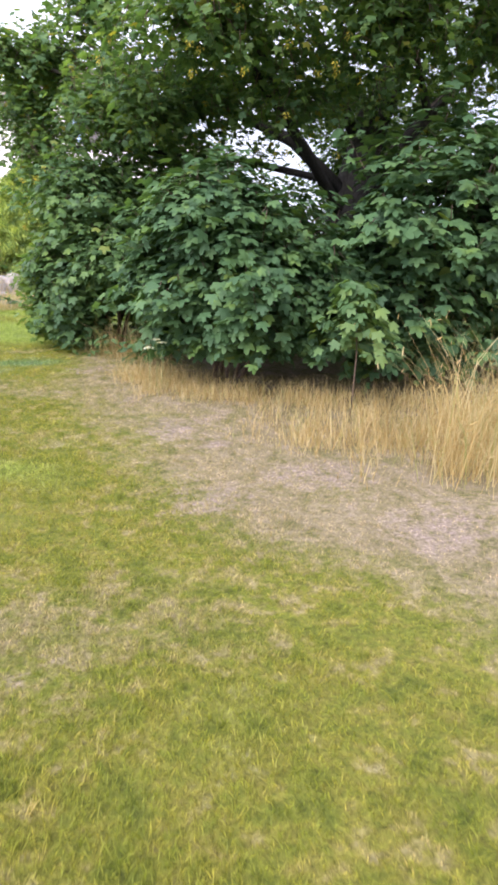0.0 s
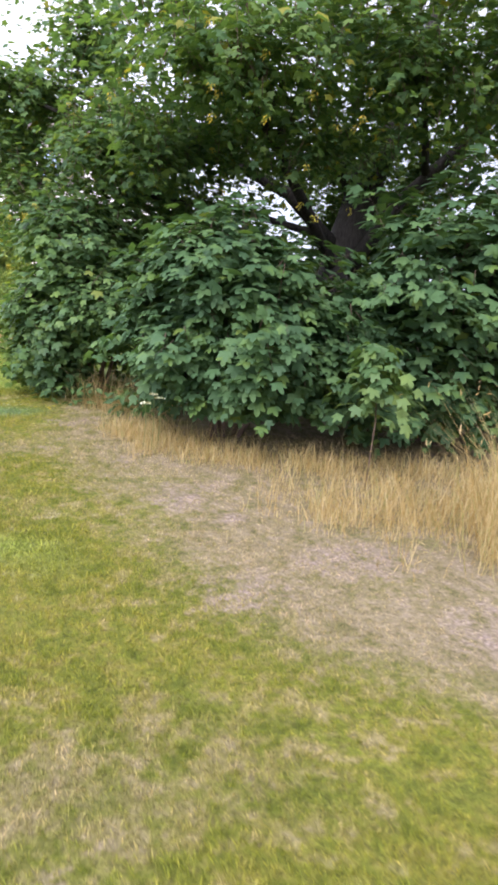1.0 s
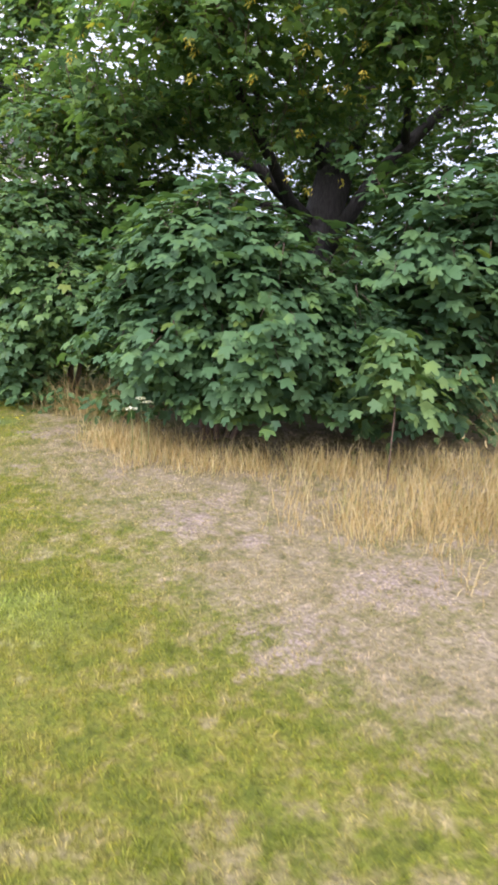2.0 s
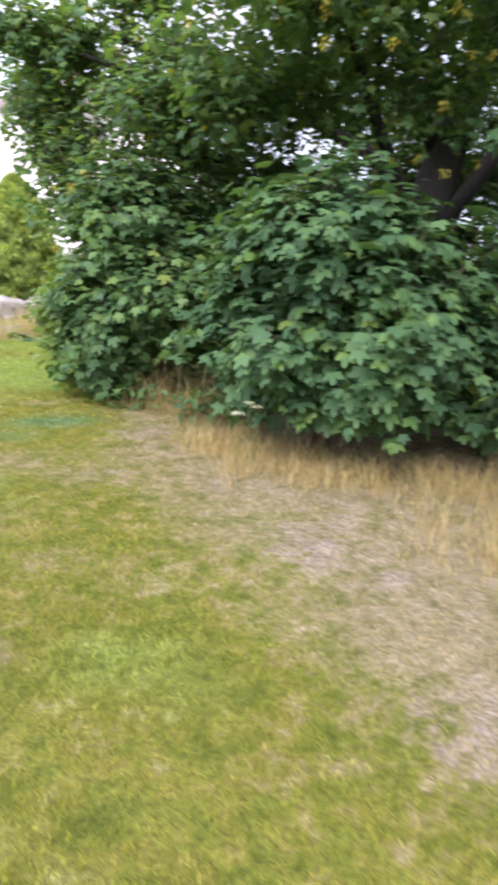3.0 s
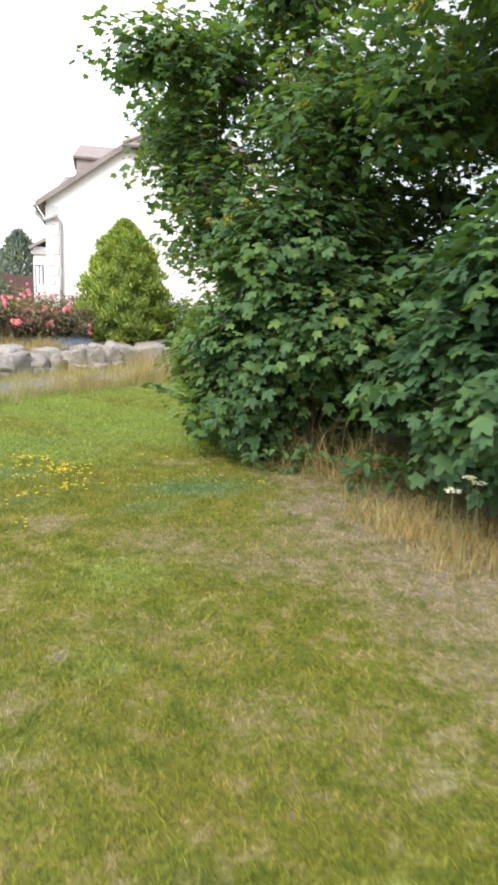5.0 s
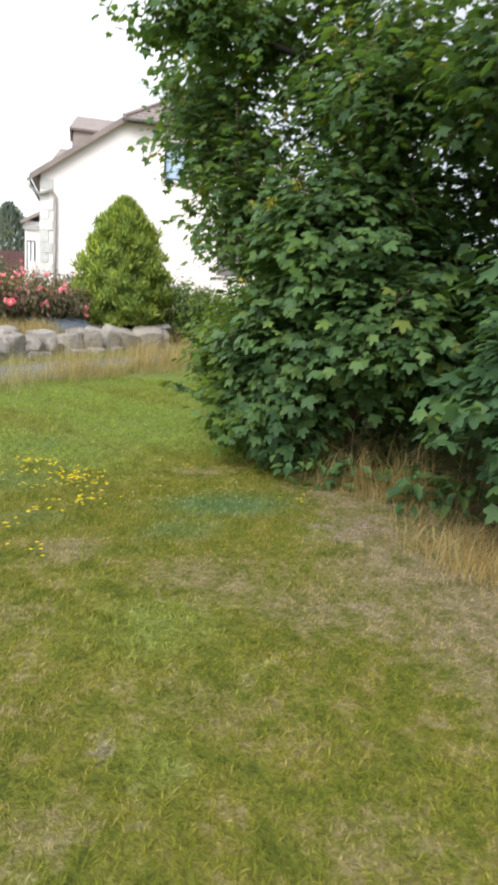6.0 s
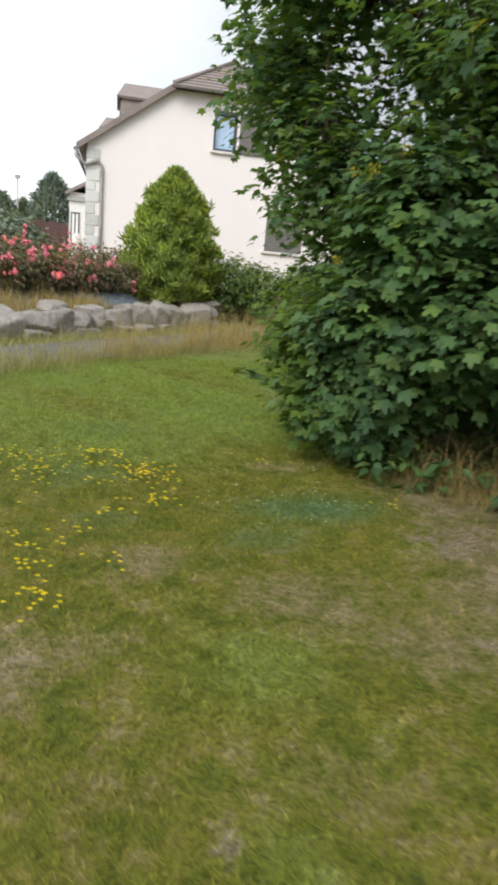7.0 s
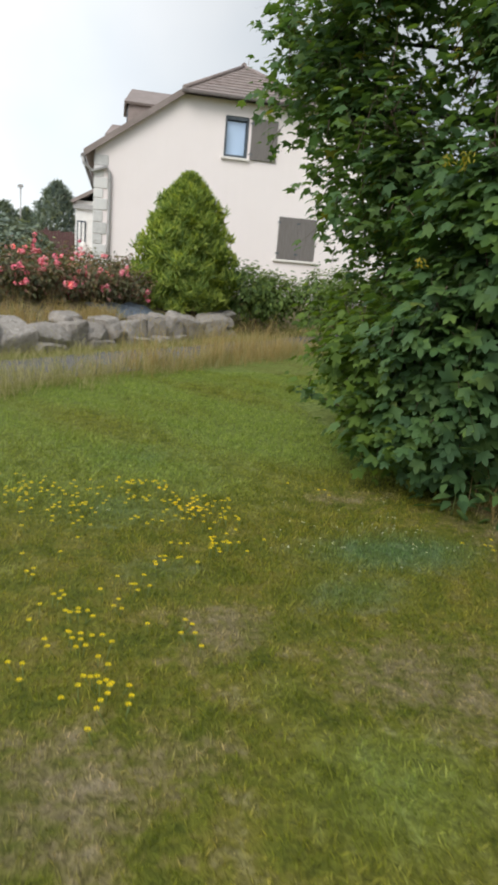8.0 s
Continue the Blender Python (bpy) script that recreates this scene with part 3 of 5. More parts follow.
def lawn_grass():
    rng = rng_for(11)
    n = 430000
    y = -1.2 + 15.8 * rng.random(n) ** 1.12
    x = np.clip(rng.normal(scale=0.62, size=n), -1.9, 1.9) * (1.15 + 0.28 * np.maximum(y, 0)) + 0.25 + 0.02 * y
    m_ = 60000
    x = np.concatenate([x, rng.normal(scale=5.0, size=m_)])
    y = np.concatenate([y, rng.normal(loc=4.0, scale=6.0, size=m_)])
    n = len(x)
    keep = (behind(x, y) < LANE_EDGE - 0.1) & ~((x > 1.1) & (y > 9.0) & (y < 12.5)) & ~((x > 2.2) & (y > 6.8) & (y < 12.5))
    keep &= (rng.random(n) > 0.55 * bareness(x, y)) & (rng.random(n) < smooth(-1.2, 0.9, y))
    x, y = x[keep], y[keep]
    n = len(x)
    tuft = 0.5 + 0.5 * np.clip(wave(x, y, 23.0, 0.4) * 0.5 + wave(x, y, 9.0, 1.1) * 0.5 + wave(x, y, 2.2, 2.0) * 0.4, -1, 1)
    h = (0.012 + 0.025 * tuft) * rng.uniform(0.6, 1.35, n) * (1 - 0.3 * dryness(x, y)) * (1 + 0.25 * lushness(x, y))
    w = rng.uniform(0.0024, 0.0052, n) * (0.75 + 0.06 * np.clip(y, 0, 14))
    a, b = rng.uniform(0, 2 * math.pi, n), rng.uniform(0, 2 * math.pi, n)
    lean = h * rng.uniform(0.2, 1.3, n)
    lx, ly, wx, wy = np.cos(b) * lean, np.sin(b) * lean, np.cos(a) * w / 2, np.sin(a) * w / 2
    z = height(x, y) - 0.004
    v = np.empty((n, 4, 3))
    v[:, 0] = np.stack([x, y, z], 1)
    v[:, 1] = np.stack([x - wx + lx * 0.4, y - wy + ly * 0.4, z + h * 0.55], 1)
    v[:, 2] = np.stack([x + wx + lx * 0.4, y + wy + ly * 0.4, z + h * 0.55], 1)
    v[:, 3] = np.stack([x + lx, y + ly, z + h], 1)
    t = (np.array([(0, 2, 1), (1, 2, 3)])[None] + (np.arange(n) * 4)[:, None, None]).reshape(-1, 3)
    rep = lambda q: np.repeat(q, 4)
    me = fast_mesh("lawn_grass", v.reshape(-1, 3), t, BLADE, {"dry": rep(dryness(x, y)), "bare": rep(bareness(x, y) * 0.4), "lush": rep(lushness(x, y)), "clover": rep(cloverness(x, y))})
    tagged(new("lawn_grass", me), "short mown grass blades, green and straw-coloured", "grass", kind="stuff")


lawn_grass()


def tall_grass(name, n, sample, hmin, hmax, mat, seed, label, width=0.004, heads=True, lean=0.95):
    """Standing grass in tussocks, some stalks with seed heads."""
    rng = rng_for(seed)
    cx, cy = sample(rng, max(4, n // 22))
    k = rng.integers(0, len(cx), n)
    x, y = cx[k] + rng.normal(scale=0.09, size=n), cy[k] + rng.normal(scale=0.09, size=n)
    h = (hmin + (hmax - hmin) * rng.random(n) ** 1.5) * (0.3 + 0.95 * rng.random(len(cx)) ** 1.3)[k]
    v, t = blades(n, x, y, h, rng.uniform(0.6, 1.4, n) * width, rng, lean)
    if heads:
        m_ = min(n // 5, 2500)
        i = np.arange(m_)
        tip = v.reshape(n, 5, 3)[i, 4]
        ax = np.stack([rng.normal(scale=0.3, size=m_), rng.normal(scale=0.3, size=m_), np.ones(m_)], 1)
        fr = frames_from(rng.normal(size=(m_, 3)), ax)
        hv, ht = scatter(OVAL_SHAPE * np.array([0.28, 1, 1]), OVAL_TRIS, tip - ax * 0.01, fr, rng.uniform(0.03, 0.07, m_) * min(1.0, hmax * 1.6))
        t = np.concatenate([t, ht + len(v)])
        v = np.concatenate([v, hv])
    tagged(new(name, fast_mesh(name, v, t, mat)), label, "grass", kind="stuff")


def along(points, spread):
    pts = np.array(points, dtype=float)

    def sample(rng, n):
        s = rng.random(n) * (len(pts) - 1)
        i = np.minimum(s.astype(int), len(pts) - 2)
        p = pts[i] + (pts[i + 1] - pts[i]) * (s - i)[:, None]
        p = p + rng.normal(scale=spread, size=(n, 2))
        return p[:, 0], p[:, 1]

    return sample


FRINGE = [(1.55, 7.35), (1.6, 6.9), (1.85, 6.3), (2.4, 5.85), (3.2, 5.5), (4.2, 5.2)]
tall_grass("dry_grass", 7000, along(FRINGE, 0.2), 0.06, 0.24, STRAW, 21, "dry straw-coloured grass fringe under the trees")
tall_grass("dry_grass", 3600, along([(2.3, 4.75), (2.75, 4.3), (3.3, 4.5), (4.2, 4.9)], 0.32), 0.08, 0.40, STRAW, 22, "tall dry seeding grass, straw-coloured and dense")
tall_grass("dry_grass", 2000, along([(3.0, 3.45), (3.4, 3.75), (4.1, 4.2)], 0.2), 0.3, 1.15, STRAW, 23, "tallest dry grass stalks with seed heads")
tall_grass("dry_grass", 900, along([(1.35, 8.6), (1.7, 8.4), (2.0, 8.0)], 0.16), 0.15, 0.6, STRAW, 24, "dry stalks in the shade between two bushes", 0.004, False)
V0 = LINE_P + LINE_N * (LANE_EDGE - 0.12)
tall_grass("verge_grass", 12000, along([tuple(V0 + LINE_U * s) for s in (-6, -3, 0, 2, 4, 5.5)], 0.22), 0.08, 0.30, WEED, 25, "unmown verge grass along the lane edge")
tall_grass("verge_grass", 2800, along([tuple(V0 + LINE_U * s) for s in (-5, 0, 2.0, 2.8, 3.6, 4.8)], 0.2), 0.3, 0.8, STRAW, 26, "tall pale dry stalks along the lane edge", 0.006)
tall_grass("verge_grass", 3200, along([tuple(V0 + LINE_U * s) for s in (-6, -4, -2.6, -1.2)], 0.26), 0.15, 0.55, WEED, 29, "pale seeding verge grass that hides the lane edge", 0.005)
V1 = LINE_P + LINE_N * -0.48
tall_grass("verge_grass", 13000, along([tuple(V1 + LINE_U * s) for s in (-8, -3, 0, 3, 6)], 0.27), 0.06, 0.22, WEED, 27, "green grass strip at the foot of the boulders", 0.006, False)
V2 = LINE_P + LINE_N * 0.65
tall_grass("bank_grass", 4200, along([tuple(V2 + LINE_U * s) for s in (-6, -2, 0, 1.5, 2.6)], 0.22), 0.12, 0.40, STRAW, 28, "dry grass on the bank above the boulders", 0.006, False)


# ---------------------------------------------------------------- trees and bushes
def limb_set(parent, limbs, name="limb"):
    for pts, r0, r1 in limbs:
        n = len(pts)
        part(name, tube(bmesh.new(), [Vector(p) - Vector(parent.location) for p in pts], [r0 + (r1 - r0) * i / (n - 1) for i in range(n)], 9), BARK, parent)


def maple_tree():
    t = thing("maple_tree", "large leafy maple tree with dark trunk and yellowing leaves", "tree", (4.9, 9.6, 0.05))
    part("trunk", tube(bmesh.new(), [(0, 0, -0.15), (0.03, 0, 0.4), (0.12, -0.02, 1.2), (0.32, 0.0, 2.1), (0.62, 0.02, 3.2), (1.05, 0.05, 4.2), (1.5, 0.1, 5.4), (1.6, 0.2, 6.8)], [0.42, 0.33, 0.29, 0.27, 0.25, 0.20, 0.12, 0.05], 14), BARK, t)
    limb_set(t, [
        ([(5.2, 9.6, 2.2), (4.2, 9.5, 2.9), (3.0, 9.8, 3.4), (1.6, 10.2, 3.8), (0.5, 10.5, 4.0)], 0.11, 0.02),
        ([(5.15, 9.6, 1.9), (4.1, 8.8, 2.7), (3.0, 7.8, 3.3), (2.2, 6.8, 3.5)], 0.10, 0.02),
        ([(5.1, 9.6, 1.6), (5.6, 8.9, 2.9), (6.2, 8.0, 3.9), (6.8, 7.2, 4.4)], 0.13, 0.03),
        ([(5.6, 9.6, 3.3), (6.0, 9.8, 4.4), (7.0, 9.8, 5.4)], 0.09, 0.02),
        ([(5.4, 9.6, 2.8), (4.6, 9.8, 4.4), (3.4, 9.9, 5.8)], 0.10, 0.02),
        ([(5.0, 9.6, 2.4), (3.4, 9.5, 2.6), (2.2, 9.8, 2.65), (0.7, 10.1, 2.65)], 0.06, 0.012),
        ([(3.4, 9.7, 3.25), (1.9, 9.9, 3.35), (0.7, 9.95, 3.6), (-0.2, 9.95, 3.82)], 0.05, 0.008),
        ([(2.3, 9.85, 3.35), (1.6, 10.6, 3.3), (0.7, 11.2, 3.4)], 0.03, 0.008),
        ([(3.6, 8.4, 3.0), (2.9, 7.3, 3.35), (2.2, 6.4, 3.4)], 0.045, 0.01),
        ([(5.8, 8.6, 3.3), (4.8, 7.4, 3.6), (3.9, 6.3, 3.7)], 0.06, 0.012),
    ])
    blobs = [(0.30, 9.95, 3.70, 0.54, 0.50, 0.30, 1.4), (0.74, 10.5, 2.78, 0.50, 0.8, 0.46, 1.1), (0.95, 10.1, 2.25, 0.60, 0.8, 0.50, 1.2), (0.74, 11.35, 3.35, 0.62, 0.8, 0.80, 1.3), (0.95, 10.4, 3.75, 0.65, 0.8, 0.55, 1.2),
             (1.45, 11.0, 2.00, 0.70, 0.9, 0.60, 1.1), (1.5, 10.1, 4.4, 0.8, 1.1, 0.6, 0.8), (1.55, 8.9, 2.95, 0.75, 0.9, 0.55, 0.8), (2.0, 9.9, 2.9, 0.8, 0.8, 0.6, 0.8),
             (2.2, 6.9, 3.55, 1.2, 1.4, 0.62, 1.0), (3.1, 8.0, 3.4, 1.0, 1.2, 0.62, 0.4), (3.9, 6.6, 3.75, 1.3, 1.3, 0.70, 0.9), (5.6, 6.9, 3.95, 1.5, 1.4, 0.8, 0.7),
             (4.4, 8.8, 4.9, 2.0, 1.8, 0.9, 0.35), (7.2, 8.4, 4.4, 1.7, 1.7, 1.2, 0.4), (6.7, 11.2, 3.3, 1.5, 0.8, 1.0, 0.7), (2.4, 9.6, 5.1, 1.9, 2.0, 0.9, 0.35), (4.6, 10.0, 6.4, 2.8, 2.4, 1.3, 0.3),
             (3.0, 9.4, 2.55, 0.8, 0.9, 0.45, 0.8), (6.6, 10.0, 2.9, 1.2, 0.9, 0.8, 0.7),
             (5.7, 10.7, 2.7, 0.8, 0.6, 0.9, 1.0), (2.7, 10.6, 2.75, 0.8, 0.6, 0.6, 0.8), (4.2, 10.0, 3.35, 0.9, 0.6, 0.45, 0.55), (4.75, 9.0, 3.6, 0.8, 0.6, 0.5, 0.7),
             (2.3, 8.5, 3.05, 0.75, 0.85, 0.50, 1.1), (1.75, 7.75, 2.85, 0.50, 0.55, 0.36, 1.0), (1.7, 9.4, 3.65, 0.6, 0.7, 0.45, 0.6), (3.1, 9.0, 3.35, 0.8, 0.7, 0.5, 0.55), (3.3, 7.2, 2.95, 0.8, 0.6, 0.4, 0.4),
             (6.2, 9.2, 3.5, 0.9, 0.6, 0.8, 1.0), (5.3, 10.4, 3.6, 0.9, 0.5, 0.6, 0.9),
             # the last three blobs are unseen overhead canopy, added to shade the leaves below
             (1.45, 9.7, 3.15, 0.5, 0.6, 0.40, 0.7), (2.1, 9.6, 3.5, 0.6, 0.6, 0.4, 0.6), (4.3, 5.6, 4.7, 2.0, 1.4, 0.6, 0.8), (2.6, 6.0, 4.6, 1.3, 1.1, 0.5, 0.6), (6.6, 6.2, 4.9, 1.6, 1.5, 0.7, 0.4)]
    leafy(t, "crown", blobs, 69000, 0.080, FAR_MAPLE, FAR_MAPLE_TRIS, CROWN, 31, near=(0.6, 7.6, 2.8), inner=0.95, lump=0.34, up=1.0, floor_z=1.2, flat=0.4)
    return t


def seed_keys(tree):
    """Hanging clusters of ripe yellow winged seeds under the crown."""
    rng = rng_for(37)
    wing, tri = OVAL_SHAPE * np.array([0.62, 1, 1]), OVAL_TRIS
    meshes = []
    for k in range(4):
        n = 13
        d = np.stack([rng.normal(scale=0.55, size=n), rng.normal(scale=0.55, size=n), -np.ones(n)], 1)
        place = np.stack([rng.normal(scale=0.018, size=n), rng.normal(scale=0.018, size=n), -0.07 * rng.random(n)], 1)
        v, t = scatter(wing, tri, place, frames_from(rng.normal(size=(n, 3)), d), rng.uniform(0.026, 0.04, n))
        meshes.append(fast_mesh("samara", v, t, SEED_MAT))
    for k, (cx, cy, cz, rx, ry, rz, n) in enumerate(((1.3, 6.4, 3.0, 0.6, 0.4, 0.35, 5), (2.4, 5.9, 3.1, 0.7, 0.3, 0.4, 6), (3.6, 6.3, 3.3, 0.8, 0.4, 0.5, 7), (0.65, 8.6, 2.2, 0.4, 0.4, 0.5, 6), (0.9, 9.2, 3.1, 0.7, 0.5, 0.5, 5), (1.8, 7.3, 2.9, 0.6, 0.5, 0.4, 5), (3.0, 6.6, 2.3, 0.8, 0.4, 0.2, 4))):
        for _ in range(n):
            ob = new("samara", meshes[int(rng.integers(0, 4))])
            ob.parent = tree
            ob.location = Vector((cx + rx * rng.normal() * 0.7, cy + ry * rng.normal() * 0.7, cz + rz * rng.normal() * 0.7)) - Vector(tree.location)


seed_keys(maple_tree())


def maple_bush(at, blobs, count, seed, near, label, mat=MAPLE, size=0.112, shape=None, low=0.15):
    t = thing("maple_bush", label, "bush", at, "bushes under the maple")
    rng = rng_for(seed)
    for k in range(7):
        a, ln = rng.uniform(0, 6.28), rng.uniform(0.5, 0.9)
        b = blobs[k % len(blobs)]
        e = (b[0] - at[0] + math.cos(a) * b[3] * 0.5, b[1] - at[1] + math.sin(a) * b[4] * 0.5, b[2] + b[5] * 0.6 - at[2])
        part("stem", tube(bmesh.new(), [(math.cos(a) * 0.1, math.sin(a) * 0.1, -0.1), (e[0] * 0.4, e[1] * 0.4, e[2] * 0.5), e], [0.03, 0.02, 0.007], 7), TWIG, t)
    s, tr = (MAPLE_SHAPE, MAPLE_TRIS) if shape is None else shape
    leafy(t, "foliage", blobs, count, size, s, tr, mat, seed + 100, near=near, inner=0.5, lump=0.32, up=1.0, flat=0.5, floor_z=low)
    return t


maple_bush((2.4, 6.9, 0.02), [(2.42, 6.55, 1.18, 0.98, 1.0, 0.84, 1.2), (1.92, 6.90, 1.16, 0.48, 0.58, 0.66, 1.2), (3.25, 6.5, 0.92, 0.9, 0.85, 0.72), (2.0, 6.35, 1.75, 0.55, 0.65, 0.40), (2.55, 6.6, 0.66, 0.70, 0.6, 0.30), (2.6, 7.6, 1.3, 0.8, 0.7, 0.8, 0.5)], 22500, 41, (1.5, 5.4, 1.2), "dense low maple bush with broad dark green leaves", MAPLE, 0.108, low=0.42)
maple_bush((4.8, 6.6, 0.02), [(4.35, 5.75, 1.85, 1.05, 0.85, 0.85), (4.2, 6.15, 1.0, 1.0, 0.9, 0.85), (5.4, 5.9, 2.2, 1.0, 0.9, 0.8), (6.0, 6.2, 1.3, 1.2, 1.0, 1.2, 0.7), (7.4, 6.4, 1.8, 1.2, 1.3, 1.6, 0.5)], 14000, 42, (3.6, 4.6, 1.8), "dark maple bush rising from tall dry grass", MAPLE, 0.12)
corner_bush = maple_bush((1.55, 9.3, 0.03), [(1.45, 9.05, 1.45, 0.80, 0.85, 0.72, 1.1), (1.42, 8.35, 1.30, 0.46, 0.52, 0.42, 1.1), (0.95, 9.05, 0.98, 0.40, 0.48, 0.48, 0.9), (1.02, 9.20, 0.50, 0.44, 0.50, 0.34, 1.2), (1.20, 8.85, 2.02, 0.52, 0.62, 0.46), (2.0, 9.2, 1.65, 0.75, 0.8, 0.72), (2.6, 9.9, 1.2, 1.0, 0.8, 1.2, 0.6)], 21000, 43, (0.6, 7.9, 1.1), "rounded green bush at the corner of the thicket", BUSH, 0.088)
maple_bush((1.1, 10.2, 0.02), [(0.88, 9.95, 0.95, 0.38, 0.45, 0.36, 1.2), (0.64, 9.50, 0.98, 0.24, 0.36, 0.26, 1.6), (0.76, 9.40, 0.50, 0.28, 0.36, 0.28, 1.6), (0.98, 9.85, 0.45, 0.36, 0.4, 0.30), (1.5, 10.8, 0.9, 0.75, 0.8, 0.75), (2.6, 11.3, 1.1, 0.9, 1.0, 1.0, 0.5)], 9000, 44, None, "paler green bush behind the thicket", PALE, 0.075)
maple_bush((6.5, 10.5, 0.03), [(4.4, 10.6, 1.15, 1.3, 0.6, 1.1), (3.75, 9.6, 1.75, 0.9, 0.45, 0.55), (6.5, 10.8, 1.4, 1.6, 1.1, 1.5), (8.8, 9.6, 1.4, 1.5, 1.6, 1.6)], 8000, 45, None, "shaded bush behind the maple trunk", MAPLE, 0.14)


def low_shoot(bush):
    """A thin leafy shoot that reaches out of the bush over the lawn."""
    rng = rng_for(47)
    o = Vector(bush.location)
    pts = [Vector(p) - o for p in ((1.15, 9.85, 0.42), (0.82, 9.85, 0.47), (0.55, 9.82, 0.52), (0.32, 9.75, 0.62), (0.14, 9.65, 0.69))]
    part("stem", tube(bmesh.new(), pts, [0.008, 0.0065, 0.005, 0.004, 0.002], 6), TWIG, bush)
    me = fast_mesh("leaf", MAPLE_SHAPE, MAPLE_TRIS, BUSH)
    for k in range(46):
        s = rng.random() ** 0.8 * (len(pts) - 1.001)
        i = int(s)
        p = pts[i].lerp(pts[i + 1], s - i)
        out = np.array([rng.normal() - 0.5, rng.normal(), -0.25])
        fr = frames_from((np.array([0, 0, 1.0]) + rng.normal(scale=0.35, size=3))[None], out[None])[0]
        size = rng.uniform(0.045, 0.085)
        place = np.array(p) + out / np.linalg.norm(out) * rng.uniform(0.01, 0.05)
        ob = new("leaf", me)
        ob.parent = bush
        ob.matrix_basis = Matrix(np.vstack([np.hstack([fr * size, place[:, None]]), [0, 0, 0, 1]]).tolist())


low_shoot(corner_bush)


def sapling():
    t = thing("maple_sapling", "small pale green maple sapling standing in dry grass", "sapling", (3.0, 5.1, 0.02))
    part("stem", tube(bmesh.new(), [(0, 0, -0.1), (0.02, 0, 0.55), (-0.02, 0.02, 1.14)], [0.007, 0.006, 0.003], 7), TWIG, t)
    rng = rng_for(51)
    me = fast_mesh("leaf", MAPLE_SHAPE, MAPLE_TRIS, YOUNG)
    for k in range(165):
        z = rng.uniform(0.60, 1.20)
        a = rng.uniform(0, 6.28)
        rr = rng.uniform(0.05, 0.62) * (1.35 - z * 0.95)
        out = np.array([math.cos(a), math.sin(a), 0.0])
        fr = frames_from((out * 0.6 + np.array([0, 0, 0.8]) + rng.normal(scale=0.25, size=3))[None], (out + np.array([0, 0, -0.5]))[None])[0]
        s = rng.uniform(0.08, 0.14)
        ob = new("leaf", me)
        ob.parent = t
        ob.matrix_basis = Matrix(np.vstack([np.hstack([fr * s, (out * rr + np.array([0, 0, z]))[:, None]]), [0, 0, 0, 1]]).tolist())


sapling()


# ---------------------------------------------------------------- house
HX0, HX1, HY0, HY1, HZ = -0.82, 8.22, 25.5, 35.5, 0.55
EAVE_Z, HIP_X, HIP_Z, MID_X, RIDGE_Z, HIP_BACK = 4.32, 1.52, 5.98, 3.44, 7.34, 2.1
PITCH = (RIDGE_Z - HIP_Z) / (MID_X - HIP_X)


def roof_z(x):
    """Underside of the roof over a place on the left slope or its mirror."""
    d = x if x <= MID_X else 2 * MID_X - x
    return HIP_Z + (d - HIP_X) * PITCH


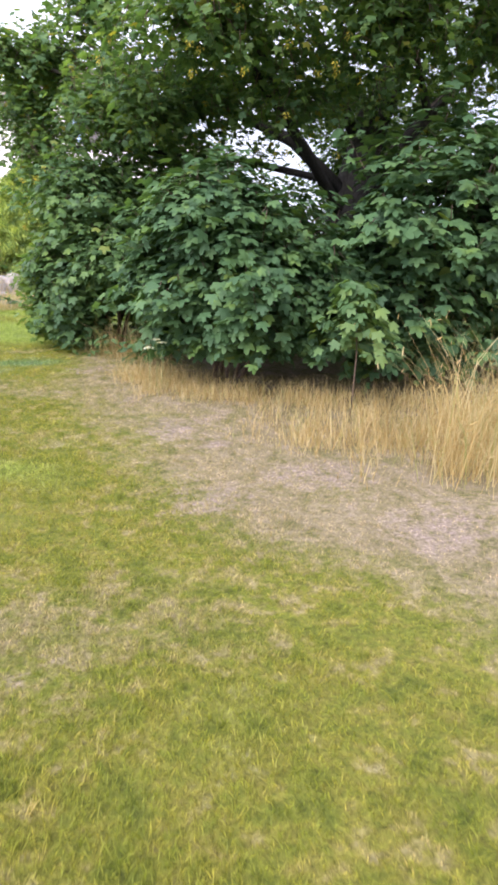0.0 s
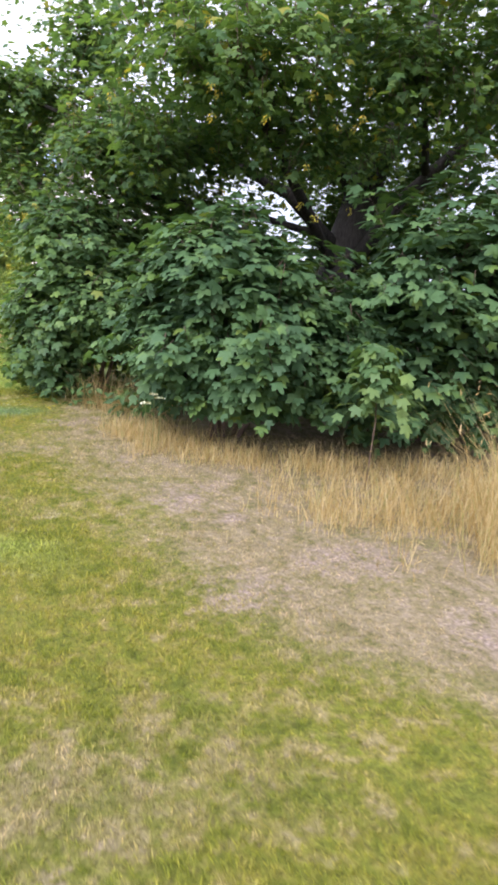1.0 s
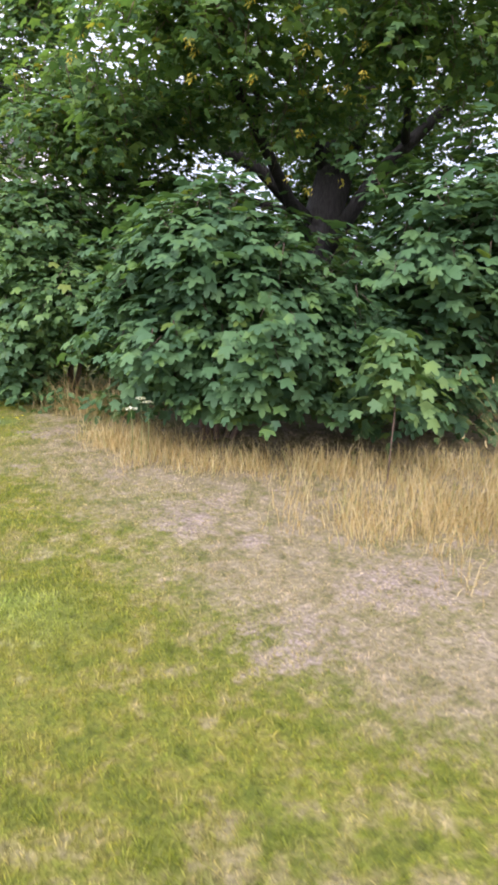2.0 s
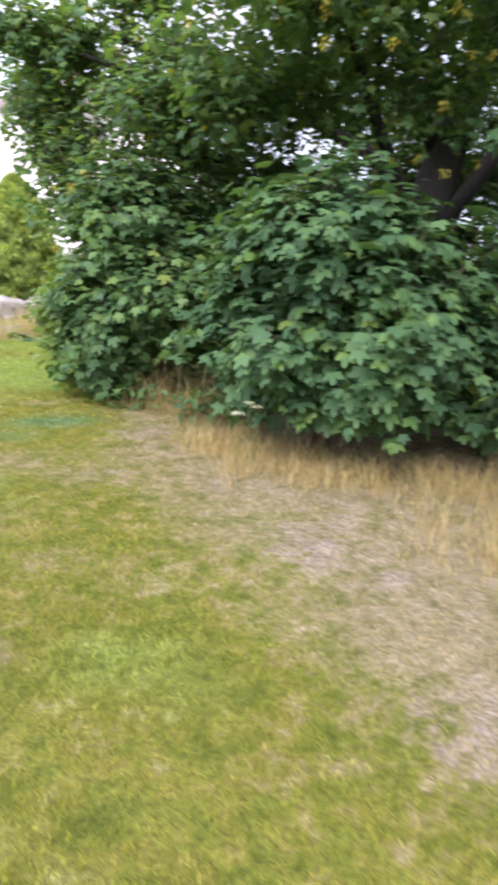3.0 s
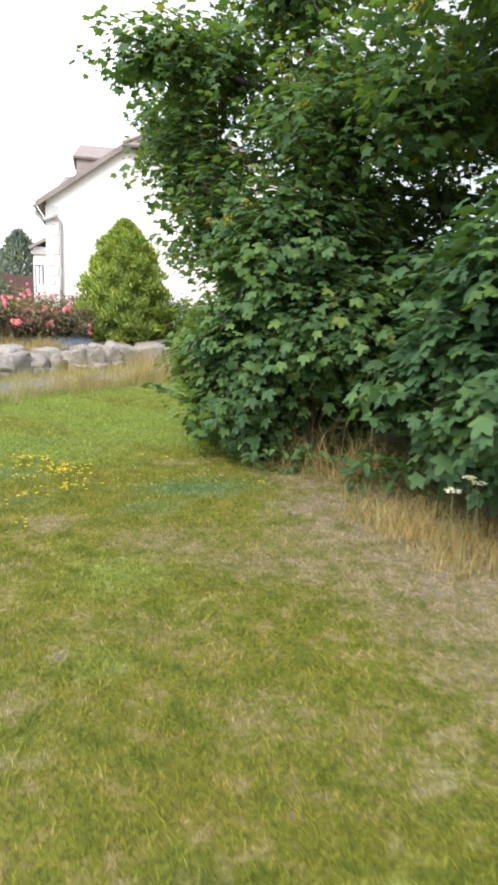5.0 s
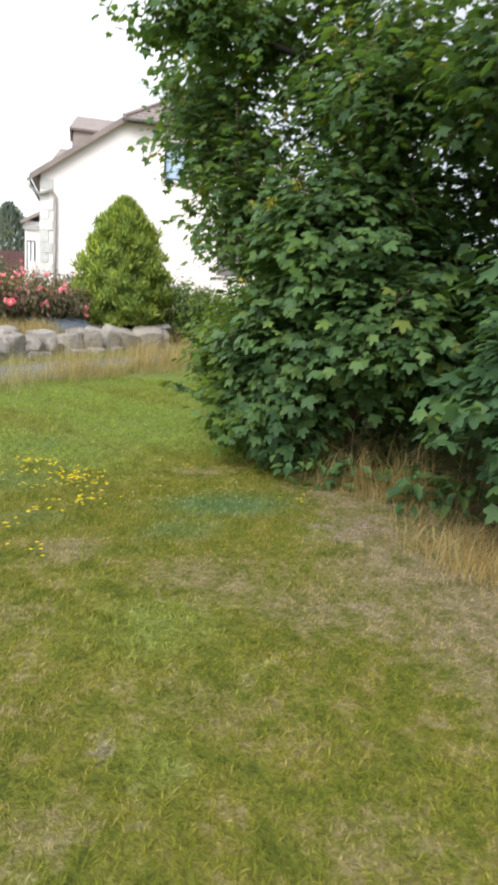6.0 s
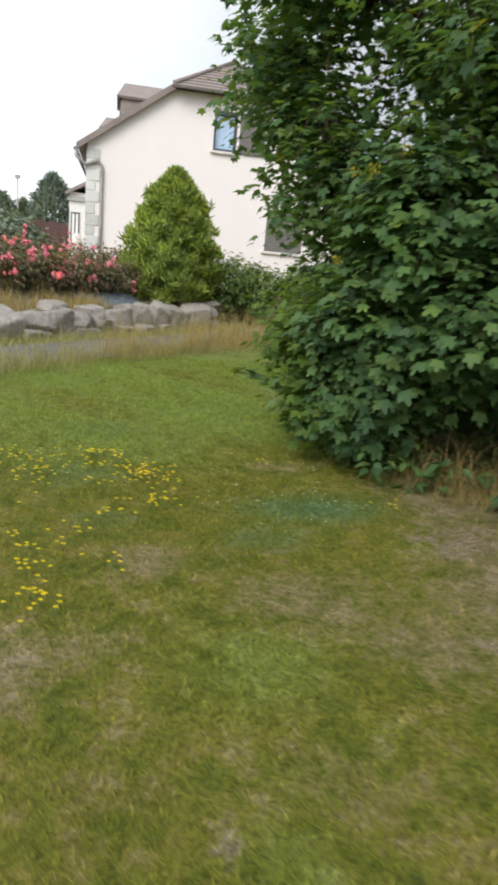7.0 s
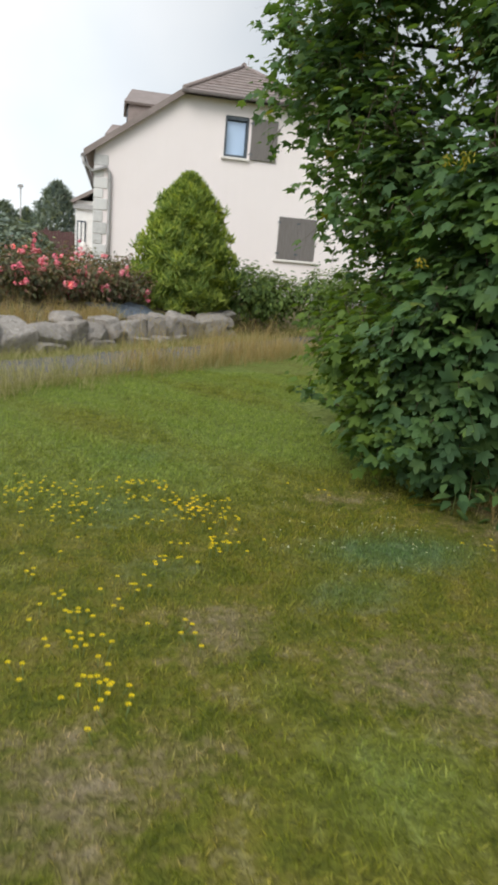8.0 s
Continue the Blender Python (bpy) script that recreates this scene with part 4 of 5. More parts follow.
def house():
    h = thing("house", "cream rendered house with half-hipped brown tiled roof", "house", (HX0, HY0, HZ))
    h.rotation_euler = (0, 0, radians(-3.5))
    o = Vector((HX0, HY0, HZ))

    def loc(*p):
        return Vector(p) - o

    # gable wall with two real openings
    wins = [(2.70, 3.38, 4.50, 5.58), (4.48, 5.64, 1.85, 3.05)]
    bm = bmesh.new()
    th = 0.32
    z_r0, z_r1 = roof_z(HX0), HIP_Z

    def top(x):
        return min(roof_z(x), HIP_Z) - 0.02

    xs = sorted({HX0, HIP_X, 2 * MID_X - HIP_X, HX1, *[w[0] for w in wins], *[w[1] for w in wins]})
    for xa, xb in zip(xs, xs[1:]):
        cuts = [HZ]
        for w in wins:
            if w[0] <= xa and w[1] >= xb:
                cuts += [w[2], w[3]]
        cuts = sorted(cuts)
        segs = [(cuts[i], cuts[i + 1] if i + 1 < len(cuts) else None) for i in range(0, len(cuts), 2)] if len(cuts) > 1 else [(HZ, None)]
        for z0, z1 in segs:
            za, zb = (top(xa), top(xb)) if z1 is None else (z1, z1)
            slab(bm, [loc(xa, HY0, z0), loc(xb, HY0, z0), loc(xb, HY0, zb), loc(xa, HY0, za)], th)
    bmesh.ops.remove_doubles(bm, verts=bm.verts, dist=0.002)
    part("gable_wall", bm, PLASTER, h)
    for nm, xw, x2 in (("front_wall", HX0, HX0 + th), ("rear_wall", HX1 - th, HX1)):
        part(nm, box(bmesh.new(), xw - o.x, x2 - o.x, th + 0.003, HY1 - o.y, 0, roof_z(HX0) - HZ - 0.02), PLASTER, h)
    bm = bmesh.new()
    slab(bm, [loc(HX1, HY1 + 0.003, HZ), loc(HX0, HY1 + 0.003, HZ), loc(HX0, HY1 + 0.003, roof_z(HX0) - 0.02), loc(HIP_X, HY1 + 0.003, HIP_Z - 0.02), loc(2 * MID_X - HIP_X, HY1 + 0.003, HIP_Z - 0.02), loc(HX1, HY1 + 0.003, roof_z(HX1) - 0.02)], th)
    part("gable_wall", bm, PLASTER, h)

    # roof: two slopes with a cut-off gable and the small hip above it
    ov, t = 0.30, 0.09
    ex = HX0 - ov
    roof = part("roof", slab(bmesh.new(), [loc(ex, HY0 - 0.16, roof_z(ex) + t), loc(HIP_X, HY0 - 0.16, HIP_Z + t), loc(MID_X, HY0 + HIP_BACK, RIDGE_Z + t), loc(MID_X, HY1 - HIP_BACK, RIDGE_Z + t), loc(HIP_X, HY1 + 0.16, HIP_Z + t), loc(ex, HY1 + 0.16, roof_z(ex) + t)], t), TILE, h, "brown tiled roof with half hip")
    mx = 2 * MID_X
    slab_r = slab(bmesh.new(), [loc(mx - ex, HY1 + 0.16, roof_z(ex) + t), loc(mx - HIP_X, HY1 + 0.16, HIP_Z + t), loc(MID_X, HY1 - HIP_BACK, RIDGE_Z + t), loc(MID_X, HY0 + HIP_BACK, RIDGE_Z + t), loc(mx - HIP_X, HY0 - 0.16, HIP_Z + t), loc(mx - ex, HY0 - 0.16, roof_z(ex) + t)], t)
    part("roof_slope", slab_r, TILE, roof)
    # hip courses, each a row of its own lapping over the one below
    n = 11
    a0, a1 = Vector((HIP_X - 0.05, HY0 - 0.32, HIP_Z + 0.02)), Vector((mx - HIP_X + 0.05, HY0 - 0.32, HIP_Z + 0.02))
    apex = Vector((MID_X, HY0 + HIP_BACK, RIDGE_Z + t - 0.06))
    for i in range(n):
        f0, f1 = i / n, min((i + 1.22) / n, 1.0)
        p = [a0.lerp(apex, f0), a1.lerp(apex, f0), a1.lerp(apex, f1), a0.lerp(apex, f1)]
        lift = Vector((0, -0.015, 0.03))
        q = [p[0] + lift, p[1] + lift, p[2], p[3]]
        if i == n - 1:
            q = [q[0], q[1], apex]
        part("tile_course", slab(bmesh.new(), [v - o for v in q], 0.05), TILE, roof)
    part("hip_cap", tube(bmesh.new(), [a0 - o + Vector((0, 0, 0.06)), apex - o + Vector((0, 0, 0.03))], [0.06, 0.06], 8), TILE, roof)
    part("hip_cap", tube(bmesh.new(), [a1 - o + Vector((0, 0, 0.06)), apex - o + Vector((0, 0, 0.03))], [0.06, 0.06], 8), TILE, roof)
    part("ridge_cap", tube(bmesh.new(), [apex - o + Vector((0, -0.05, 0.05)), loc(MID_X, HY1 - HIP_BACK, RIDGE_Z + t + 0.08)], [0.085, 0.085], 8), TILE, roof)
    part("hip_gutter", tube(bmesh.new(), [loc(HIP_X - 0.1, HY0 - 0.36, HIP_Z - 0.02), loc(mx - HIP_X + 0.1, HY0 - 0.36, HIP_Z - 0.02)], [0.04, 0.04], 9), GUTTER, h, "dark half-round gutter below the hip")
    part("barge_board", slab(bmesh.new(), [loc(ex, HY0 - 0.165, roof_z(ex) - 0.05), loc(HIP_X, HY0 - 0.165, HIP_Z - 0.05), loc(HIP_X, HY0 - 0.165, HIP_Z + 0.13), loc(ex, HY0 - 0.165, roof_z(ex) + 0.13)], -0.03), TILE, h)
    part("barge_board", slab(bmesh.new(), [loc(mx - HIP_X, HY0 - 0.165, HIP_Z - 0.05), loc(mx - ex, HY0 - 0.165, roof_z(ex) - 0.05), loc(mx - ex, HY0 - 0.165, roof_z(ex) + 0.13), loc(mx - HIP_X, HY0 - 0.165, HIP_Z + 0.13)], -0.03), TILE, h)

    # gutter of the front eave and the downpipe that swan-necks onto the gable
    part("gutter", tube(bmesh.new(), [loc(ex - 0.02, HY0 - 0.2, roof_z(ex) - 0.03), loc(ex - 0.02, HY1, roof_z(ex) - 0.03)], [0.055, 0.055], 9), SHUTTER, h)
    pipe = [loc(ex - 0.02, HY0 - 0.16, roof_z(ex) - 0.04), loc(ex + 0.02, HY0 - 0.14, roof_z(ex) - 0.22), loc(ex + 0.25, HY0 - 0.1, roof_z(ex) - 0.40), loc(-0.50, HY0 - 0.08, 3.86), loc(-0.41, HY0 - 0.07, 3.70), loc(-0.40, HY0 - 0.07, 2.2), loc(-0.40, HY0 - 0.07, HZ)]
    part("downpipe", tube(bmesh.new(), pipe, [0.045] * len(pipe), 9), ZINC, h, "pale zinc downpipe with swan neck")

    # corner stones, long and short by turns
    rng = rng_for(61)
    z = HZ + 0.1
    k = 0
    while z < 4.1:
        hh = rng.uniform(0.24, 0.32)
        ww = 0.36 if k % 2 else 0.24
        part("quoin", box(bmesh.new(), -0.02, ww, -0.025, 0.3, z - HZ + 0.008, z + hh - HZ - 0.008, 0.012), QUOIN, h)
        z += hh
        k += 1

    # dormers on the front slope
    for yc, half, xf, zr, ze in ((28.5, 0.95, 0.04, 6.56, 6.02), (31.2, 0.6, -0.55, 5.95, 5.53)):
        d = part("dormer", bmesh.new(), PLASTER, h, "tiled dormer on the front roof slope")
        bm = bmesh.new()
        xr = HIP_X + (ze - HIP_Z) / PITCH + 0.25
        box(bm, xf - o.x, xr - o.x, yc - half - o.y, yc + half - o.y, roof_z(xf) - HZ - 0.1, ze - HZ)
        part("cheek", bm, TILE, d)
        xt = HIP_X + (zr - HIP_Z) / PITCH + 0.25
        for s in (-1, 1):
            yy = yc + s * (half + 0.12)
            q = [loc(xf - 0.12, yy, ze - 0.03), loc(xr + 0.1, yy, ze - 0.03), loc(xt, yc, zr), loc(xf + 0.10, yc, zr)]
            part("dormer_roof", slab(bmesh.new(), q if s < 0 else q[::-1], 0.07), TILE, d)
        part("dormer_front", slab(bmesh.new(), [loc(xf - 0.12, yc + half + 0.12, ze - 0.03), loc(xf - 0.12, yc - half - 0.12, ze - 0.03), loc(xf + 0.10, yc, zr)], 0.07), TILE, d)
        part("dormer_window", box(bmesh.new(), xf - o.x - 0.03, xf - o.x + 0.02, yc - half * 0.6 - o.y, yc + half * 0.6 - o.y, ze - HZ - 0.62, ze - HZ - 0.1), FRAME, d)

    # front bay seen past the corner
    b = part("front_bay", box(bmesh.new(), -0.68, -0.003, 3.4, 6.6, 0, 2.62), WHITE, h, "white bay beside the front door")
    part("bay_roof", slab(bmesh.new(), [loc(-1.65, 28.7, 3.15), loc(-0.55, 28.7, 3.78), loc(-0.55, 32.4, 3.78), loc(-1.65, 32.4, 3.15)][::-1], -0.1), TILE, b)
    part("bay_fascia", box(bmesh.new(), -0.74, -0.01, 3.3, 3.39, 2.36, 2.50), ZINC, b)
    part("bay_window", box(bmesh.new(), -0.62, -0.34, 3.36, 3.395, 1.05, 2.0), FRAME, b)
    for x in (-0.58, -0.46):
        part("bay_pane", box(bmesh.new(), x, x + 0.075, 3.345, 3.357, 1.1, 1.95), WHITE, b)
    part("door_arch", tube(bmesh.new(), [(-0.42, 3.2, 0.0), (-0.42, 3.2, 1.2), (-0.40, 3.2, 1.34)], [0.13, 0.13, 0.05], 10), SILL, b)

    # upper window: dark frame, pane, sill, one shutter folded back beside it
    x0, x1, z0, z1 = wins[0]
    w = part("window", box(bmesh.new(), x0 - o.x, x1 - o.x, 0.21, 0.30, z0 - HZ, z1 - HZ), FRAME, h, "upstairs window with dark frame")
    for a in ((x0, x0 + 0.06, z0, z1), (x1 - 0.06, x1, z0, z1), (x0 + 0.063, x1 - 0.063, z0, z0 + 0.07), (x0 + 0.063, x1 - 0.063, z1 - 0.10, z1)):
        part("frame", box(bmesh.new(), a[0] - o.x, a[1] - o.x, 0.02, 0.205, a[2] - HZ, a[3] - HZ, 0.008), FRAME, w)
    part("pane", box(bmesh.new(), x0 + 0.08 - o.x, x1 - 0.08 - o.x, 0.165, 0.18, z0 + 0.09 - HZ, z1 - 0.12 - HZ), GLASS, w)
    part("sill", box(bmesh.new(), x0 - 0.07 - o.x, x1 + 0.05 - o.x, -0.09, 0.02, z0 - 0.07 - HZ, z0 - 0.005 - HZ, 0.01), SILL, w)

    def shutter(xa, xb, za, zb, y, label):
        s = part("shutter", box(bmesh.new(), xa - o.x, xb - o.x, y - 0.035, y, za - HZ, zb - HZ, 0.006), SHUTTER, h, label)
        nb = max(3, int((xb - xa) / 0.11))
        wv = (xb - xa) / nb
        for k in range(nb):
            part("board", box(bmesh.new(), xa + k * wv + 0.004 - o.x, xa + (k + 1) * wv - 0.004 - o.x, y - 0.047, y - 0.038, za + 0.01 - HZ, zb - 0.01 - HZ, 0.003), SHUTTER, s)
        for zz in (za + (zb - za) * 0.13, za + (zb - za) * 0.87):
            part("strap", box(bmesh.new(), xa - 0.05 - o.x, xa + 0.06 - o.x, y - 0.06, y - 0.045, zz - 0.02 - HZ, zz + 0.02 - HZ), FRAME, s)

    shutter(3.45, 4.20, 4.48, 5.57, -0.015, "grey wooden shutter folded open beside the window")
    x0, x1, z0, z1 = wins[1]
    part("window", box(bmesh.new(), x0 - o.x, x1 - o.x, 0.21, 0.30, z0 - HZ, z1 - HZ), FRAME, h, "ground-floor window behind closed shutters")
    shutter(x0 + 0.004, (x0 + x1) / 2 - 0.002, z0 + 0.01, z1 - 0.01, 0.03, "grey wooden shutter, closed")
    shutter((x0 + x1) / 2 + 0.002, x1 - 0.004, z0 + 0.01, z1 - 0.01, 0.03, "grey wooden shutter, closed")
    part("sill", box(bmesh.new(), x0 - 0.10 - o.x, x1 + 0.08 - o.x, -0.08, 0.02, z0 - 0.07 - HZ, z0 - 0.005 - HZ, 0.01), SILL, h)
    part("aerial", tube(bmesh.new(), [loc(MID_X + 0.45, HY0 + 4, RIDGE_Z), loc(MID_X + 0.45, HY0 + 4, RIDGE_Z + 0.9)], [0.02, 0.012], 6), ZINC, h)


house()


# ---------------------------------------------------------------- garden in front of the house
def boulder(rng, w, d, hgt):
    """A split granite block: nearly flat faces meeting in blunt, uneven edges, with a rough skin."""
    bm = bmesh.new()
    bmesh.ops.create_icosphere(bm, subdivisions=4, radius=1.0)
    off = Vector((rng.uniform(0, 50), rng.uniform(0, 50), rng.uniform(0, 50)))
    cuts = []
    for n in ((0, -1, 0.1), (0, 1, 0), (0, 0, 1), (0, 0, -1), (1, 0, 0), (-1, 0, 0)):
        cuts.append(((Vector(n) + Vector((rng.normal(), rng.normal(), rng.normal())) * 0.24).normalized(), rng.uniform(0.54, 0.64)))
    for k in range(5):
        n = Vector((rng.normal(), rng.normal() - 0.4, rng.normal())).normalized()
        cuts.append((n, rng.uniform(0.70, 0.84)))
    for v in bm.verts:
        p = v.co.normalized() * 1.1
        for n, h in cuts:
            over = p.dot(n) - h
            if over > 0:
                p -= n * over * 0.95
        p += p.normalized() * (0.07 * noise.noise(p * 1.7 + off) + 0.035 * noise.noise(p * 6.0 + off) + 0.015 * noise.noise(p * 15.0 + off))
        v.co = Vector((p.x * w * 0.86, p.y * d * 0.86, p.z * hgt * 0.86))
    for f in bm.faces:
        f.smooth = True
    return bm


def boulder_wall():
    w = thing("boulder_wall", "dry-laid retaining wall of grey granite boulders", "stone wall", (LINE_P[0], LINE_P[1], 0))
    rng = rng_for(71)
    turn = math.degrees(math.atan2(LINE_U[1], LINE_U[0]))

    def lay(s, o, z, ln, dp, hg, tilt=5.0):
        c = LINE_U * s + LINE_N * o
        st = part("stone", boulder(rng, ln, dp, hg), BOULDER, w)
        st.matrix_basis = pose(c[0], c[1], z, rng.uniform(-tilt, tilt), rng.uniform(-tilt, tilt), turn + rng.uniform(-5, 5))

    s = -7.0
    while s < 5.2:
        big = rng.random() < 0.68
        ln = rng.uniform(0.50, 0.72) if big else rng.uniform(0.32, 0.42)
        if big:
            hg = rng.uniform(0.38, 0.48)
            lay(s + ln / 2, 0.18, hg / 2 - 0.05, ln * 0.98, 0.55, hg)
            if rng.random() < 0.6:
                lay(s + ln * rng.uniform(0.3, 0.7), -0.10, 0.05, rng.uniform(0.3, 0.5), 0.25, 0.16)
        else:
            lay(s + ln / 2, 0.16, 0.11, ln, 0.45, 0.27)
            lay(s + ln / 2, 0.22, 0.33, ln * 0.92, 0.40, 0.24, 9.0)
        s += ln
    # thin slabs laid on top of the row and on the bank
    s = -6.0
    while s < 2.0:
        ln = rng.uniform(0.35, 0.7)
        lay(s + ln / 2, rng.uniform(0.42, 0.55), 0.43 + rng.uniform(-0.03, 0.03), ln * 0.8, 0.3, rng.uniform(0.1, 0.17), 6.0)
        s += ln + rng.uniform(0.3, 1.3)
    for s, o, ln in ((5.6, 0.4, 0.5), (6.2, 0.5, 0.6), (6.9, 0.5, 0.5)):
        lay(s, o, 0.42, ln, 0.4, 0.2)


boulder_wall()


def conifer(name, at, hgt, rad, count, size, mat, seed, label, near=None, kind_word="conifer"):
    t = thing(name, label, kind_word, at)
    part("trunk", tube(bmesh.new(), [(0, 0, -0.1), (0, 0, hgt * 0.5), (0, 0, hgt * 0.93)], [rad * 0.09, rad * 0.06, 0.01], 8), BARK, t)
    rng = rng_for(seed)
    u = rng.random(count)
    z = hgt * (0.02 + 0.98 * u ** 1.25)
    prof = np.interp(z / hgt, [0, 0.12, 0.3, 0.5, 0.7, 0.85, 0.95, 1.0], [0.74, 0.95, 1.0, 0.89, 0.70, 0.47, 0.20, 0.03]) * rad
    a = rng.uniform(0, 2 * math.pi, count)
    lump = 1 + 0.13 * np.sin(a * 5 + z * 4.1) + 0.13 * np.sin(a * 9 - z * 7.0) + 0.13 * np.sin(a * 3 + z * 13)
    rr = prof * lump * (1 - 0.5 * rng.random(count) ** 2.2)
    out = np.stack([np.cos(a), np.sin(a), 0 * a], 1)
    place = out * rr[:, None] + np.stack([0 * z, 0 * z, z], 1)
    tip = out * 0.75 + np.array([0, 0, 0.75]) + rng.normal(scale=0.3, size=(count, 3))
    nor = out + rng.normal(scale=0.6, size=(count, 3))
    spray = OVAL_SHAPE * np.array([0.42, 1, 1])
    fr = frames_from(nor, tip)
    v, tr = scatter(spray, OVAL_TRIS, place, fr, rng.uniform(size * 0.6, size * 1.3, count))
    tagged(part_mesh("foliage", fast_mesh("foliage", v, tr, mat), t), kind="stuff")
    return t


conifer("conifer", (1.0, 20.25, float(height(np.array(1.0), np.array(20.25))) - 0.05), 2.78, 0.93, 22000, 0.17, CONE, 81, "dense yellow-green conical garden conifer beside the house")


def clump(name, at, blobs, count, size, mat, seed, label, category):
    t = thing(name, label, category, at)
    part("stem", tube(bmesh.new(), [(0, 0, -0.1), (0.02, 0, 0.25), (0.05, 0.02, 0.5)], [0.03, 0.025, 0.01], 7), TWIG, t)
    leafy(t, "foliage", blobs, count, size, OVAL_SHAPE, OVAL_TRIS, mat, seed, None, 0.35, 0.12, 0.6, 0.1)
    return t


def gz(x, y):
    return float(height(np.array(float(x)), np.array(float(y))))


clump("hedge_bush", (2.75, 20.6, gz(2.75, 20.6)), [(2.45, 20.6, 0.95, 0.75, 0.6, 0.58), (3.1, 20.7, 0.9, 0.65, 0.6, 0.52)], 5200, 0.11, HEDGE, 91, "clipped dark green hedge bush beside the conifer", "bush")
clump("hedge_bush", (4.3, 20.4, gz(4.3, 20.4)), [(4.2, 20.4, 0.95, 0.7, 0.6, 0.62), (5.1, 20.6, 1.0, 0.8, 0.6, 0.7)], 4200, 0.11, HEDGE, 92, "loose green shrub below the ground-floor window", "bush")


def rose_bush(x, y, w, hgt, seed, heads, label):
    z = gz(x, y)
    t = thing("rose_bush", label, "rose bush", (x, y, z), "rose bed above the wall")
    rng = rng_for(seed)
    for k in range(5):
        a = rng.uniform(0, 6.28)
        part("cane", tube(bmesh.new(), [(0, 0, -0.05), (math.cos(a) * w * 0.2, math.sin(a) * 0.15, hgt * 0.5), (math.cos(a) * w * 0.4, math.sin(a) * 0.3, hgt * 0.95)], [0.014, 0.01, 0.005], 6), TWIG, t)
    blobs = [(x - w * 0.22, y, z + hgt * 0.52, w * 0.4, 0.4, hgt * 0.45), (x + w * 0.22, y + 0.1, z + hgt * 0.55, w * 0.4, 0.4, hgt * 0.47)]
    leafy(t, "foliage", blobs, 1500, 0.085, OVAL_SHAPE, OVAL_TRIS, ROSE_LEAF, seed + 1, None, 0.5, 0.2, 0.6, 0.05)
    for k in range(int(heads * 2.1)):
        b = blobs[int(rng.integers(0, 2))]
        a, e = rng.uniform(3.4, 6.0), rng.uniform(-0.35, 1.2)
        c = (b[0] + math.cos(a) * math.cos(e) * b[3] * 1.05 - x, b[1] + math.sin(a) * math.cos(e) * b[4] * 1.1 - y, b[2] + math.sin(e) * b[5] * 1.05 - z)
        if k % 4:
            c = tuple(last[q] + rng.normal(scale=0.075) for q in range(3))
        last = c
        big = rng.uniform(0.035, 0.06)
        n = 20
        d = rng.normal(size=(n, 3))
        d[:, 1] -= 0.5
        d /= np.linalg.norm(d, axis=1, keepdims=True)
        fr = frames_from(d + rng.normal(scale=0.25, size=d.shape), np.cross(d, rng.normal(size=d.shape)))
        v, tr = scatter((OVAL_SHAPE - np.array([0, 0.4, 0])) * np.array([1.5, 1, 1]), OVAL_TRIS, d * big * 0.8, fr, rng.uniform(0.7, 1.1, n) * big)
        f = part_mesh("flower", fast_mesh("flower", v, tr, PETAL), t)
        f.location = c


ROSES = [(-4.9, 15.6, 0.9, 7), (-4.1, 16.3, 0.85, 8), (-3.35, 17.0, 0.9, 9), (-2.7, 17.5, 0.95, 13), (-2.0, 18.0, 0.75, 11), (-1.45, 18.55, 0.8, 9), (-0.95, 19.0, 0.75, 12), (-0.4, 19.4, 0.75, 8)]
for i, (x, y, hgt, heads) in enumerate(ROSES):
    x, y = x + 0.02, y + 0.08
    rose_bush(x, y, 1.05, hgt * 0.88, 200 + 7 * i, heads, "coral-pink flowering rose bush above the boulder wall")
for i, (x, y) in enumerate(((-2.6, 19.2), (-1.5, 20.2), (-0.5, 20.9))):
    rose_bush(x, y, 1.2, 0.85, 300 + 7 * i, 5, "tall reddish rose bush at the back of the bed")


def membrane():
    bm = bmesh.new()
    n = 14
    rows = []
    for j in range(7):
        row = []
        for i in range(n):
            c = LINE_P + LINE_U * (2.5 + 1.5 * i / (n - 1)) + LINE_N * (0.50 + 0.9 * j / 6)
            row.append(bm.verts.new((c[0], c[1], gz(c[0], c[1]) + 0.03 + 0.025 * math.sin(i * 1.3 + j * 2.1))))
        rows.append(row)
    for j in range(6):
        for i in range(n - 1):
            bm.faces.new((rows[j][i], rows[j][i + 1], rows[j + 1][i + 1], rows[j + 1][i]))
    me = bpy.data.meshes.new("ground_membrane")
    bm.to_mesh(me)
    bm.free()
    me.materials.append(SHEET)
    ob = new("ground_membrane", me)
    ob.modifiers.new("thick", "SOLIDIFY").thickness = 0.01
    tagged(ob, "creased blue-grey membrane on the bank beside the conifer", "ground sheet")


membrane()

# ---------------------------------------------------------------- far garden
# these far plants get their haze from the leaf colour
conifer("far_conifer", (-1.95, 33.5, 0.9), 3.0, 0.95, 3200, 0.3, HAZED_LEAF, 401, "dark distant conifer behind the garden, paled by painted haze", None, "tree")
clump("far_bush", (-3.4, 26.0, 0.9), [(-3.5, 26.0, 1.6, 1.1, 0.8, 0.8), (-2.7, 26.3, 1.5, 0.6, 0.7, 0.65), (-5.2, 26.0, 1.4, 1.2, 0.8, 0.8), (-2.75, 25.4, 1.45, 0.8, 0.7, 0.7), (-2.15, 25.6, 1.25, 0.5, 0.6, 0.45)], 6500, 0.16, HAZED_LEAF, 402, "dark green shrub behind the rose bed, greyed by painted haze", "bush")
